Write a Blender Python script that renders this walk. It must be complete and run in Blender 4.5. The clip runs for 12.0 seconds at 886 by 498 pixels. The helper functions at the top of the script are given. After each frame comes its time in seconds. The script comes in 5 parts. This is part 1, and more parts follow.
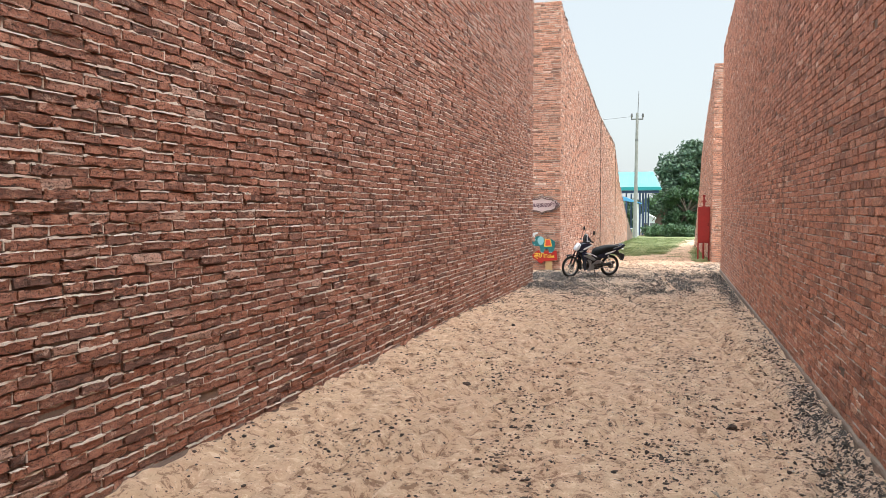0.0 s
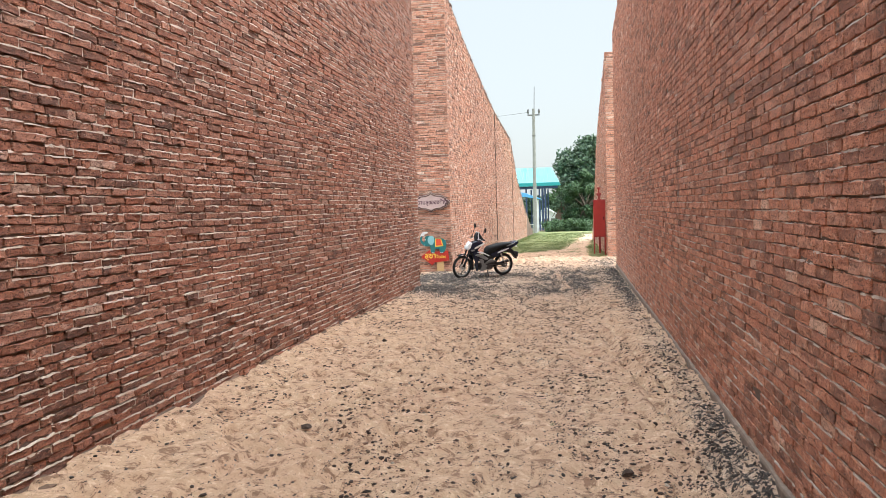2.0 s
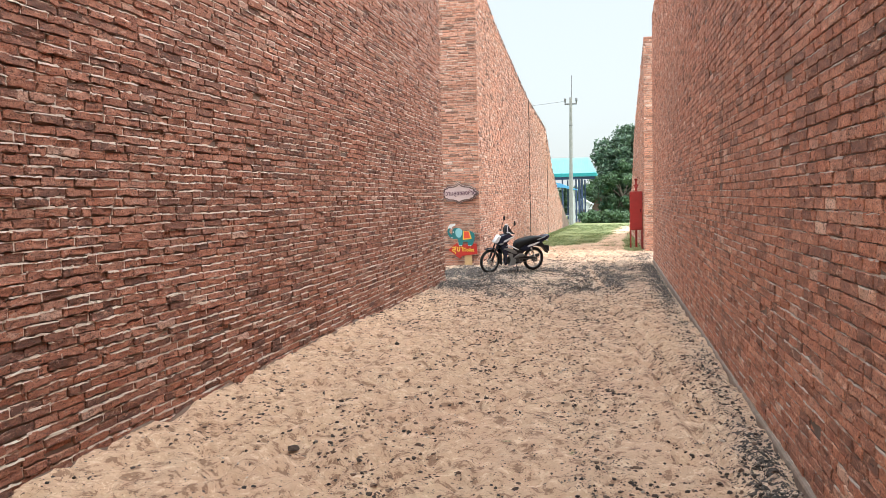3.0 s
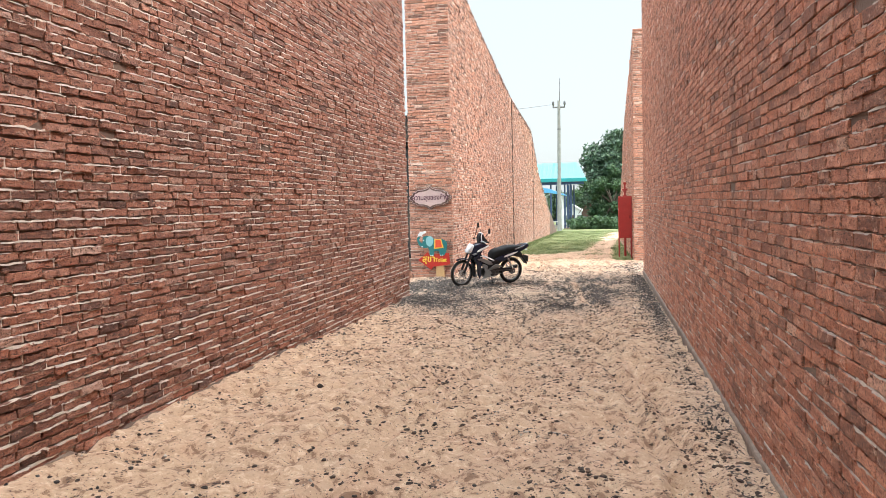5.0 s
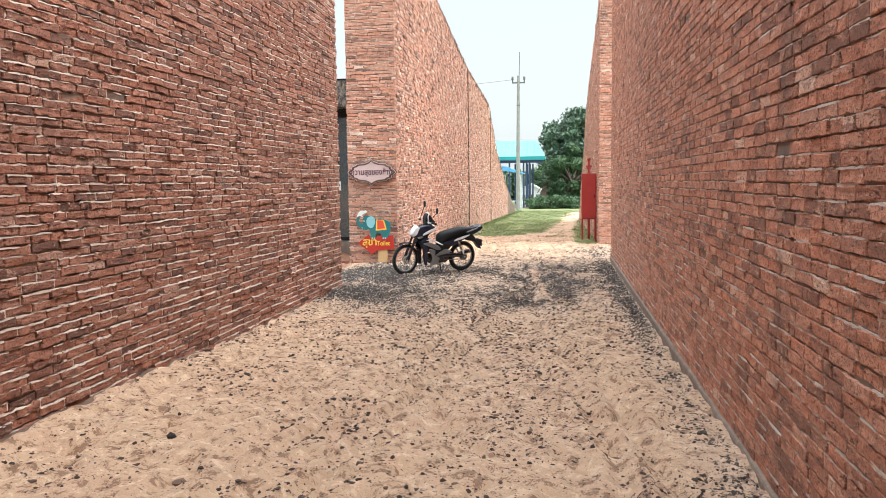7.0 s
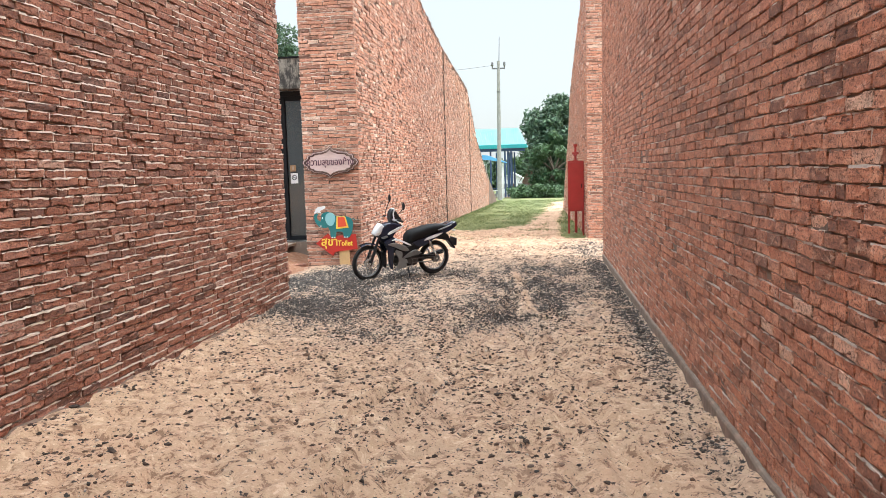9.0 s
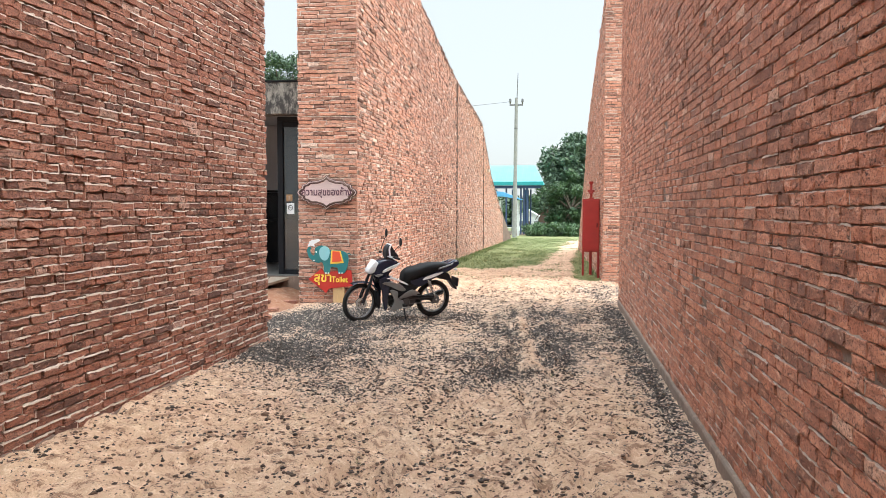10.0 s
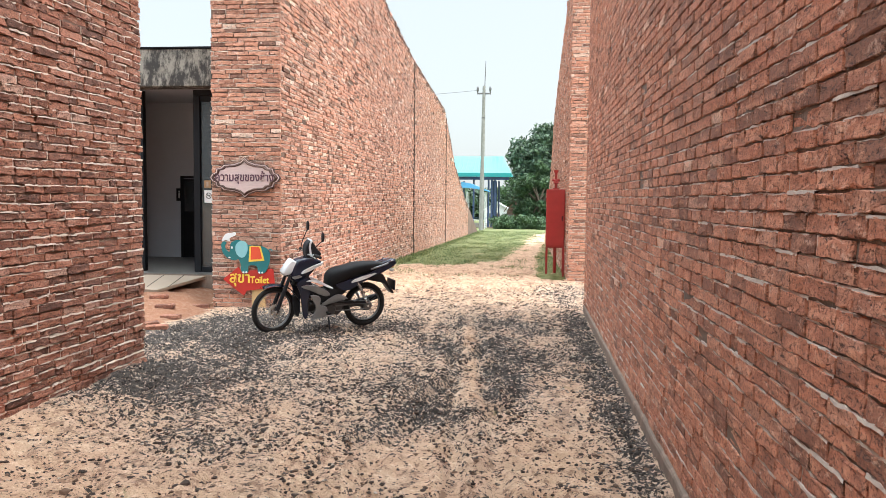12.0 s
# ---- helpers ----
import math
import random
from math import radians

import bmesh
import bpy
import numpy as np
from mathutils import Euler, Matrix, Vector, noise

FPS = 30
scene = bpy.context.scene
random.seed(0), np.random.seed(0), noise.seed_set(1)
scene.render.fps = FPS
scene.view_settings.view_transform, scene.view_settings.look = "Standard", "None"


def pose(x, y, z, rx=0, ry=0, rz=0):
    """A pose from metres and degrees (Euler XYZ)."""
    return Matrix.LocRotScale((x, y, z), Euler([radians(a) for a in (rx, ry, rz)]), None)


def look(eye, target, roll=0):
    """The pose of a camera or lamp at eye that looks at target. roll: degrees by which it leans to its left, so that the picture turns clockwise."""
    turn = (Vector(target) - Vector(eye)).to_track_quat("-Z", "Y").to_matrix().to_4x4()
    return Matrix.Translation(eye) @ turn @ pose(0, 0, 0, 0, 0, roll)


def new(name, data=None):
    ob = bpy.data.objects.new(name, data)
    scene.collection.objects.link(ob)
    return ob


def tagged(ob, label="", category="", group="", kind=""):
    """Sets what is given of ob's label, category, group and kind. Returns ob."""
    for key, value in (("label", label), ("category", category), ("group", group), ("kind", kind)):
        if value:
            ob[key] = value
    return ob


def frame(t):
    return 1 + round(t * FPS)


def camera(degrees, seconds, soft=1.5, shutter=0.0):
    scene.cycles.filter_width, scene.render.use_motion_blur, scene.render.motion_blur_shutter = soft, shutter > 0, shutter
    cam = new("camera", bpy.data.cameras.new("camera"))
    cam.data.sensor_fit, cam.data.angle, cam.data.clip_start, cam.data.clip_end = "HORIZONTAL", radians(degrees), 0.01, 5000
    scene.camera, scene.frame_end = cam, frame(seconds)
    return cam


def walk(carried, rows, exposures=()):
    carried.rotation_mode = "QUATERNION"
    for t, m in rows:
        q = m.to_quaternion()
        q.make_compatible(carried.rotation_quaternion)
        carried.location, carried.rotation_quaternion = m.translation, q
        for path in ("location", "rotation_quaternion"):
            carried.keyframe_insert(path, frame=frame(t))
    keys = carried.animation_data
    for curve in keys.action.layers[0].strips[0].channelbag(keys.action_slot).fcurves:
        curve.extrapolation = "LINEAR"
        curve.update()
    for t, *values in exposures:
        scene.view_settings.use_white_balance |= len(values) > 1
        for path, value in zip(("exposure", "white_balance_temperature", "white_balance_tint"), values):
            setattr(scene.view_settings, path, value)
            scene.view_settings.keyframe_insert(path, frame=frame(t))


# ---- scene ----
cam = camera(60.1, 12.0, soft=0.7)
PATH = [
    (0, (0.241, 1.588, 1.739), (-0.329, 3.503, 1.636), -0.1),
    (0.5, (0.28, 1.982, 1.715), (-0.1, 3.943, 1.616), -0.6),
    (1, (0.337, 2.41, 1.704), (-0.073, 4.365, 1.609), 0.1),
    (1.5, (0.32, 2.813, 1.722), (-0.047, 4.778, 1.653), -0.9),
    (2, (0.423, 3.218, 1.692), (0.089, 5.187, 1.586), -1.8),
    (2.5, (0.507, 3.584, 1.677), (0.169, 5.553, 1.587), -1.7),
    (3, (0.506, 4.011, 1.725), (0.079, 5.96, 1.595), -1.4),
    (3.5, (0.556, 4.486, 1.743), (0.178, 6.444, 1.587), -0.3),
    (3.7, (0.569, 4.653, 1.732), (0.166, 6.606, 1.581), -0.6),
    (5.3, (0.607, 6.3, 1.692), (0.216, 8.258, 1.579), -1.7),
    (5.5, (0.595, 6.514, 1.688), (0.32, 8.491, 1.557), -1.0),
    (6, (0.585, 7.072, 1.677), (0.322, 9.05, 1.534), 0.4),
    (6.5, (0.506, 7.58, 1.668), (0.142, 9.541, 1.527), -1.0),
    (7, (0.501, 8.15, 1.64), (0.203, 10.12, 1.466), -0.8),
    (7.5, (0.493, 8.652, 1.631), (0.19, 10.621, 1.455), -1.1),
    (7.7, (0.478, 8.865, 1.648), (0.171, 10.831, 1.447), -1.1),
    (9.3, (0.448, 10.445, 1.639), (0.199, 12.419, 1.439), -1.6),
    (9.5, (0.482, 10.68, 1.639), (0.183, 12.649, 1.46), -1.1),
    (10, (0.537, 11.181, 1.616), (0.243, 13.157, 1.507), 0.1),
    (10.5, (0.646, 11.688, 1.604), (0.44, 13.675, 1.493), -0.1),
    (11, (0.766, 12.148, 1.612), (0.578, 14.133, 1.456), 0.2),
    (11.5, (0.752, 12.592, 1.618), (0.573, 14.582, 1.54), 0.9),
    (12, (0.731, 13.082, 1.583), (0.514, 15.066, 1.453), 0.6),
]
walk(cam, [(t, look(eye, target, roll)) for t, eye, target, roll in PATH], exposures=[(0.0, 1.46), (5.0, 1.64), (12.0, 1.58)])

# ---- world, sun ----
SUN_ELEV, SUN_AZ = radians(54), radians(105)      # azimuth clockwise from +y
world = bpy.data.worlds.new("hazy_sky")
scene.world = world
world.use_nodes = True
wn, wl = world.node_tree.nodes, world.node_tree.links
sky = wn.new("ShaderNodeTexSky")
sky.sky_type = "NISHITA"
sky.sun_disc = False
sky.sun_elevation, sky.sun_rotation = SUN_ELEV, SUN_AZ
sky.air_density, sky.dust_density, sky.ozone_density = 1.0, 4.0, 1.0
haze = wn.new("ShaderNodeMix")                     # thin high cloud whitens the sky
haze.data_type = "RGBA"
haze.inputs[0].default_value = 0.86
wl.new(sky.outputs[0], haze.inputs[6])
way = wn.new("ShaderNodeTexCoord")                 # an overcast sky is brightest overhead
up = wn.new("ShaderNodeSeparateXYZ")
wl.new(way.outputs["Generated"], up.inputs[0])
cloud = wn.new("ShaderNodeMix")
cloud.data_type = "RGBA"
cloud.inputs[6].default_value, cloud.inputs[7].default_value = (1.95, 2.12, 2.15, 1), (12.35, 14.0, 14.85, 1)
rise = wn.new("ShaderNodeMapRange")
rise.inputs["From Min"].default_value = 0.26
wl.new(up.outputs[2], rise.inputs["Value"])
wl.new(rise.outputs[0], cloud.inputs[0])
wl.new(cloud.outputs[2], haze.inputs[7])
wl.new(haze.outputs[2], wn["Background"].inputs[0])
wn["Background"].inputs[1].default_value = 0.15
sun = new("sun", bpy.data.lights.new("sun", "SUN"))
sun.data.energy, sun.data.angle, sun.data.color = 0.8, radians(32), (1.0, 0.96, 0.90)
sun.matrix_world = look(Vector((math.sin(SUN_AZ) * math.cos(SUN_ELEV), math.cos(SUN_AZ) * math.cos(SUN_ELEV), math.sin(SUN_ELEV))) * 60, (0, 0, 0))


# ---- materials ----
class Mat:
    """A small builder of node materials."""

    def __init__(self, name, rough=0.8, metal=0.0):
        self.m = bpy.data.materials.new(name)
        self.m.use_nodes = True
        self.n, self.l = self.m.node_tree.nodes, self.m.node_tree.links
        self.b = self.n["Principled BSDF"]
        self.b.inputs["Roughness"].default_value = rough
        self.b.inputs["Metallic"].default_value = metal
        self.geo = None

    def put(self, sock, v):
        if isinstance(v, (int, float)):
            sock.default_value = v
        elif isinstance(v, tuple):
            sock.default_value = (*v, 1)[:4] if sock.type == "RGBA" else v
        else:
            self.l.new(v, sock)

    def pos(self):
        if not self.geo:
            self.geo = self.n.new("ShaderNodeNewGeometry")
        return self.geo.outputs["Position"]

    def local(self):
        return self.n.new("ShaderNodeTexCoord").outputs["Object"]

    def scaled(self, vec, sx, sy, sz):
        n = self.n.new("ShaderNodeMapping")
        n.inputs["Scale"].default_value = (sx, sy, sz)
        self.l.new(vec, n.inputs[0])
        return n.outputs[0]

    def noise(self, scale, detail=4, rough=0.6, vec=None, dist=0.0):
        n = self.n.new("ShaderNodeTexNoise")
        n.inputs["Scale"].default_value, n.inputs["Detail"].default_value = scale, detail
        n.inputs["Roughness"].default_value, n.inputs["Distortion"].default_value = rough, dist
        self.l.new(vec or self.pos(), n.inputs["Vector"])
        return n.outputs[0]

    def cells(self, scale, vec=None, out="Color"):
        n = self.n.new("ShaderNodeTexVoronoi")
        n.inputs["Scale"].default_value = scale
        self.l.new(vec or self.pos(), n.inputs["Vector"])
        return n.outputs[out]

    def ramp(self, fac, stops, flat=False):
        n = self.n.new("ShaderNodeValToRGB")
        e = n.color_ramp.elements
        if flat:
            n.color_ramp.interpolation = "CONSTANT"
        while len(e) < len(stops):
            e.new(0.5)
        for el, (p, c) in zip(e, stops):
            el.position = p
            el.color = (c, c, c, 1) if isinstance(c, (int, float)) else (*c, 1)
        self.put(n.inputs[0], fac)
        return n.outputs[0]

    def mix(self, fac, a, b, how="MIX"):
        n = self.n.new("ShaderNodeMix")
        n.data_type, n.blend_type = "RGBA", how
        self.put(n.inputs[0], fac)
        self.put(n.inputs[6], a)
        self.put(n.inputs[7], b)
        return n.outputs[2]

    def math(self, op, a, b=0.0):
        n = self.n.new("ShaderNodeMath")
        n.operation = op
        self.put(n.inputs[0], a)
        self.put(n.inputs[1], b)
        return n.outputs[0]

    def attr(self, name):
        n = self.n.new("ShaderNodeAttribute")
        n.attribute_name = name
        return n.outputs["Fac"]

    def rnd(self):
        """Random per piece, both for pieces that are objects and for joined ones."""
        self.pos()
        o = self.n.new("ShaderNodeObjectInfo").outputs["Random"]
        return self.math("FRACT", self.math("ADD", o, self.geo.outputs["Random Per Island"]))

    def bump(self, h, strength=0.5, dist=0.01):
        n = self.n.new("ShaderNodeBump")
        n.inputs["Strength"].default_value, n.inputs["Distance"].default_value = strength, dist
        self.l.new(h, n.inputs["Height"])
        self.l.new(n.outputs[0], self.b.inputs["Normal"])

    def color(self, c):
        self.put(self.b.inputs["Base Color"], c)
        return self


def plain(name, c, rough=0.5, metal=0.0, var=0.25, scale=14.0, bump=0.15, dust=0.05):
    """A painted, moulded or metal surface with slight unevenness and dust."""
    m = Mat(name, rough, metal)
    a = m.noise(scale, 5, 0.65)
    d = m.ramp(m.noise(scale * 0.22, 3, 0.5), [(0.35, 0.0), (0.75, 1.0)])
    lo, hi = tuple(x * (1 - var) for x in c), tuple(min(1.0, x * (1 + var)) for x in c)
    col = m.mix(a, lo, hi)
    m.color(m.mix(m.math("MULTIPLY", d, dust), col, (0.42, 0.32, 0.23)))
    m.put(m.b.inputs["Roughness"], m.math("ADD", m.math("MULTIPLY", a, 0.25), rough - 0.12))
    if max(c) < 0.03 and rough > 0.3:
        m.b.inputs["Specular IOR Level"].default_value = 0.16
    m.bump(m.noise(scale * 8, 3), bump, 0.002)
    return m.m


def brick_material(name, tint=(1, 1, 1), pale=0.96, stains=(), worn=1.0, lime=0.6, relief=0.013, burnt=(0.11, 0.06, 0.048)):
    m = Mat(name, 0.9)
    r = m.rnd()
    t = lambda c: tuple(a * b for a, b in zip(c, tint))
    base = m.ramp(r, [(0.0, t(burnt)), (0.1, t((0.20, 0.10, 0.072))), (0.32, t((0.33, 0.16, 0.112))), (0.55, t((0.40, 0.185, 0.122))),
                      (0.8, t((0.42, 0.22, 0.155))), (pale, t((0.38, 0.22, 0.165))), (min(0.999, pale + 0.02), t((0.56, 0.43, 0.36)))])
    flat = m.scaled(m.pos(), 1.0, 1.0, 2.3)
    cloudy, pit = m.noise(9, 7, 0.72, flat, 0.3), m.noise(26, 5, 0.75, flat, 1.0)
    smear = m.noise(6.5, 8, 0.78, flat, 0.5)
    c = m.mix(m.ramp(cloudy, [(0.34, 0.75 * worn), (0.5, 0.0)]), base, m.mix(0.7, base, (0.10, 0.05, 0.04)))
    c = m.mix(m.ramp(cloudy, [(0.52, 0.0), (0.68, 0.8 * worn)]), c, t((0.60, 0.36, 0.26)))
    c = m.mix(m.ramp(m.noise(0.5, 4, 0.65), [(0.35, 0.0), (0.68, 0.35)]), c, t((0.25, 0.145, 0.11)))
    c = m.mix(m.ramp(smear, [(0.575, 0.0), (0.63, lime)]), c, t((0.56, 0.44, 0.37)))
    # cavity shade of the pits is put into the colour, besides the bump
    shaded_hollow = m.ramp(pit, [(0.36, 1.0), (0.44, 0.0)])
    c = m.mix(m.math("MULTIPLY", shaded_hollow, 0.85), c, (0.055, 0.034, 0.028))
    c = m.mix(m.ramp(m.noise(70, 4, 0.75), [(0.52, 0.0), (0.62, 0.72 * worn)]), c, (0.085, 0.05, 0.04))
    for y0 in stains:                                  # dark rain streaks at old joints
        sep = m.n.new("ShaderNodeSeparateXYZ")
        m.l.new(m.pos(), sep.inputs[0])
        d = m.math("ABSOLUTE", m.math("SUBTRACT", m.math("ADD", sep.outputs[1], m.math("MULTIPLY", m.noise(2.5, 3), 0.16)), y0 + 0.08))
        c = m.mix(m.math("MULTIPLY", m.ramp(d, [(0.02, 1.0), (0.2, 0.0)]), m.ramp(m.noise(7, 4), [(0.4, 0.05), (0.62, 0.6)])), c, (0.075, 0.055, 0.048))
    m.color(c)
    h = m.math("SUBTRACT", m.math("ADD", m.math("MULTIPLY", cloudy, 1.2), m.math("MULTIPLY", pit, 0.5)), m.math("MULTIPLY", shaded_hollow, 0.55))
    m.bump(m.math("ADD", h, m.math("MULTIPLY", m.noise(60, 4, 0.65), 0.3)), 1.0, relief)
    return m.m


def mortar_material(name, c):
    m = Mat(name, 0.95)
    a = m.noise(22, 5, 0.7)
    col = m.mix(a, tuple(x * 0.65 for x in c), tuple(min(1, x * 1.25) for x in c))
    col = m.mix(m.ramp(m.noise(1.3, 3), [(0.4, 0.0), (0.7, 0.6)]), col, (0.3, 0.2, 0.15))
    m.color(col)
    m.bump(m.noise(60, 4), 0.8, 0.012)
    return m.m


def ground_material():
    m = Mat("sandy_ground", 0.95)
    fine, mid, big = m.noise(130, 4, 0.7), m.noise(11, 5, 0.7, dist=0.4), m.noise(0.7, 4, 0.6)
    gravel = m.attr("gravel")
    sand = m.mix(fine, (0.47, 0.285, 0.180), (0.67, 0.44, 0.288))
    sand = m.mix(m.ramp(mid, [(0.42, 0.0), (0.7, 0.6)]), sand, (0.70, 0.48, 0.322))
    sand = m.mix(m.ramp(big, [(0.45, 0.0), (0.7, 0.4)]), sand, (0.56, 0.33, 0.22))
    sand = m.mix(m.ramp(m.noise(3.2, 4, 0.7), [(0.52, 0.0), (0.7, 0.4)]), sand, (0.48, 0.33, 0.23))
    # footprint shadow and pale rims of dents are put into the sand colour
    dent_shading = m.noise(8.0, 6, 0.78, m.scaled(m.pos(), 1.0, 1.0, 1.0), 0.5)
    sand = m.mix(m.ramp(dent_shading, [(0.54, 0.0), (0.575, 0.82)]), sand, (0.24, 0.125, 0.075))
    sand = m.mix(m.ramp(dent_shading, [(0.40, 0.75), (0.44, 0.0)]), sand, (0.76, 0.55, 0.385))
    sand = m.mix(m.math("MULTIPLY", gravel, 0.8), sand, m.mix(fine, (0.50, 0.38, 0.30), (0.64, 0.51, 0.42)))
    # crushed stone showing through, the more the thicker it lies
    n1, n2 = m.noise(26, 3, 0.6, dist=0.5), m.noise(60, 2, 0.6)
    cover = m.math("ADD", m.math("MULTIPLY", n1, 0.65), m.math("MULTIPLY", n2, 0.35))
    lvl = m.math("ADD", cover, m.math("ADD", m.math("MULTIPLY", gravel, 0.215), m.math("MULTIPLY", m.noise(1.6, 3), 0.1)))
    gm = m.ramp(lvl, [(0.66, 0.0), (0.685, 1.0)])
    stone = m.mix(m.cells(60), (0.020, 0.016, 0.015), (0.10, 0.08, 0.07))
    c = m.mix(gm, sand, stone)
    soil = m.mix(fine, (0.24, 0.105, 0.058), (0.40, 0.195, 0.115))
    soil = m.mix(m.ramp(mid, [(0.48, 0.0), (0.64, 0.6)]), soil, (0.44, 0.265, 0.18))
    sm = m.ramp(m.math("ADD", m.attr("soil"), m.math("MULTIPLY", m.math("SUBTRACT", m.noise(6, 4), 0.5), 0.8)), [(0.42, 0.0), (0.6, 1.0)])
    c = m.mix(sm, c, soil)
    turf = m.mix(m.noise(9, 5, 0.75), (0.06, 0.10, 0.025), (0.28, 0.27, 0.11))
    tm = m.ramp(m.math("ADD", m.attr("grass"), m.math("MULTIPLY", m.math("SUBTRACT", m.noise(1.7, 7, 0.78), 0.53), 3.2)), [(0.40, 0.0), (0.62, 1.0)])
    m.color(m.mix(tm, c, turf))
    h = m.math("ADD", m.math("MULTIPLY", fine, 0.2), m.math("ADD", m.math("MULTIPLY", mid, 1.3), m.math("MULTIPLY", gm, 0.35)))
    m.bump(h, 1.0, 0.04)
    return m.m


def stone_material(name, stops):
    m = Mat(name, 0.9)
    c = m.ramp(m.rnd(), stops)
    m.color(m.mix(m.ramp(m.noise(60, 3), [(0.45, 0.0), (0.9, 0.25)]), c, (0.3, 0.22, 0.16)))
    m.bump(m.noise(150, 3), 0.4, 0.004)
    return m.m


def leaf_material(name, a, b, c2):
    m = Mat(name, 0.55)
    col = m.ramp(m.rnd(), [(0.0, a), (0.5, b), (1.0, c2)])
    m.color(m.mix(m.noise(0.6, 3), m.mix(0.45, col, a), col))
    return m.m


def concrete_material(name, c, streak=0.8):
    m = Mat(name, 0.9)
    n1 = m.noise(6, 5, 0.7)
    col = m.mix(n1, tuple(x * 0.7 for x in c), tuple(min(1, x * 1.2) for x in c))
    st = m.noise(3.5, 7, 0.8, m.scaled(m.pos(), 2.0, 2.0, 0.75), 0.1)
    col = m.mix(m.math("MULTIPLY", m.ramp(st, [(0.40, 0.0), (0.52, 1.0)]), streak), col, (0.045, 0.043, 0.042))
    m.color(col)
    m.bump(m.noise(30, 4), 0.5, 0.008)
    return m.m


def wood_material(name, c, along=(1, 14, 14)):
    m = Mat(name, 0.7)
    g = m.noise(6, 5, 0.65, m.scaled(m.local(), *along), 0.8)
    col = m.mix(g, tuple(x * 0.62 for x in c), tuple(min(1, x * 1.2) for x in c))
    m.color(m.mix(m.ramp(m.noise(3, 3), [(0.4, 0.0), (0.75, 0.35)]), col, (0.35, 0.26, 0.2)))
    m.bump(g, 0.4, 0.004)
    return m.m


def roof_material(name, c, pitch):
    """Ribbed sheet metal, the ribs being geometry; fading and streaks here."""
    m = Mat(name, 0.45, 0.0)
    n1 = m.noise(1.2, 4, 0.6)
    m.color(m.mix(n1, tuple(x * 0.8 for x in c), tuple(min(1, x * 1.15) for x in c)))
    m.bump(m.noise(25, 3), 0.2, 0.004)
    return m.m


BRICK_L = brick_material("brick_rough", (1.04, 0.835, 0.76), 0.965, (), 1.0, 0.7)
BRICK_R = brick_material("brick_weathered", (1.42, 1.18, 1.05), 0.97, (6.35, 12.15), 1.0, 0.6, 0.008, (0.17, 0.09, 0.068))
# same brick mix at a paler tint, for the far walls
BRICK_FAR = brick_material("brick_far_pale", (1.70, 1.67, 1.65), 0.955, (), 0.6, 0.8)
BRICK_STAINED = brick_material("brick_stained", (0.50, 0.46, 0.45), 0.99, (), 1.0, 0.1)
# joint shade is put into these dark mortar colours to deepen the gaps
MORTAR_SHADE_L = mortar_material("mortar_core_shaded", (0.15, 0.098, 0.076))
MORTAR_SHADE_R = mortar_material("mortar_core_grey_shaded", (0.15, 0.112, 0.094))
SEAM = mortar_material("dark_seam", (0.07, 0.045, 0.038))
BED_L = mortar_material("mortar_pale", (0.68, 0.56, 0.47))
BED_R = mortar_material("mortar_grey", (0.58, 0.50, 0.44))
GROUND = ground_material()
GRAVEL = stone_material("gravel_grey", [(0.0, (0.016, 0.013, 0.012)), (0.5, (0.042, 0.034, 0.031)), (0.74, (0.10, 0.082, 0.073)), (0.88, (0.33, 0.27, 0.22)), (1.0, (0.56, 0.46, 0.37))])
CLOD = stone_material("clod_brown", [(0.0, (0.02, 0.013, 0.010)), (0.6, (0.06, 0.036, 0.026)), (1.0, (0.20, 0.12, 0.08))])
CONCRETE = concrete_material("concrete_stained", (0.30, 0.285, 0.25), 1.0)
CONCRETE_CLEAN = concrete_material("concrete_plain", (0.27, 0.195, 0.15), 0.35)


# ---- building helpers ----
def part(name, bm, material, parent=None, label="", smooth=False):
    """Links a bmesh, or a ready mesh, as one object under a thing or a part."""
    if isinstance(bm, bpy.types.Mesh):
        me = bm
    else:
        bmesh.ops.recalc_face_normals(bm, faces=bm.faces)
        me = bpy.data.meshes.new(name)
        bm.to_mesh(me)
        bm.free()
        if smooth:
            me.polygons.foreach_set("use_smooth", [True] * len(me.polygons))
    if material and not me.materials:
        me.materials.append(material)
    ob = new(name, me)
    if parent:
        ob.parent = parent
    return tagged(ob, label)


def empty(name, m=None):
    ob = new(name)
    ob.empty_display_size = 0.2
    if m:
        ob.matrix_world = m
    return ob


def box(bm, x0, x1, y0, y1, z0, z1, bevel=0.0, m=None):
    r = bmesh.ops.create_cube(bm, size=1.0, matrix=Matrix.LocRotScale(((x0 + x1) / 2, (y0 + y1) / 2, (z0 + z1) / 2), None, (x1 - x0, y1 - y0, z1 - z0)))
    vs = r["verts"]
    if bevel:
        es = list({e for v in vs for e in v.link_edges})
        out = bmesh.ops.bevel(bm, geom=es, offset=bevel, segments=2, affect="EDGES", profile=0.6)
        vs = list({v for f in out["faces"] for v in f.verts} | {v for v in vs if v.is_valid})
    if m:
        bmesh.ops.transform(bm, matrix=m, verts=vs)
    return bm


def boxed(*a, bevel=0.0):
    return box(bmesh.new(), *a, bevel=bevel)


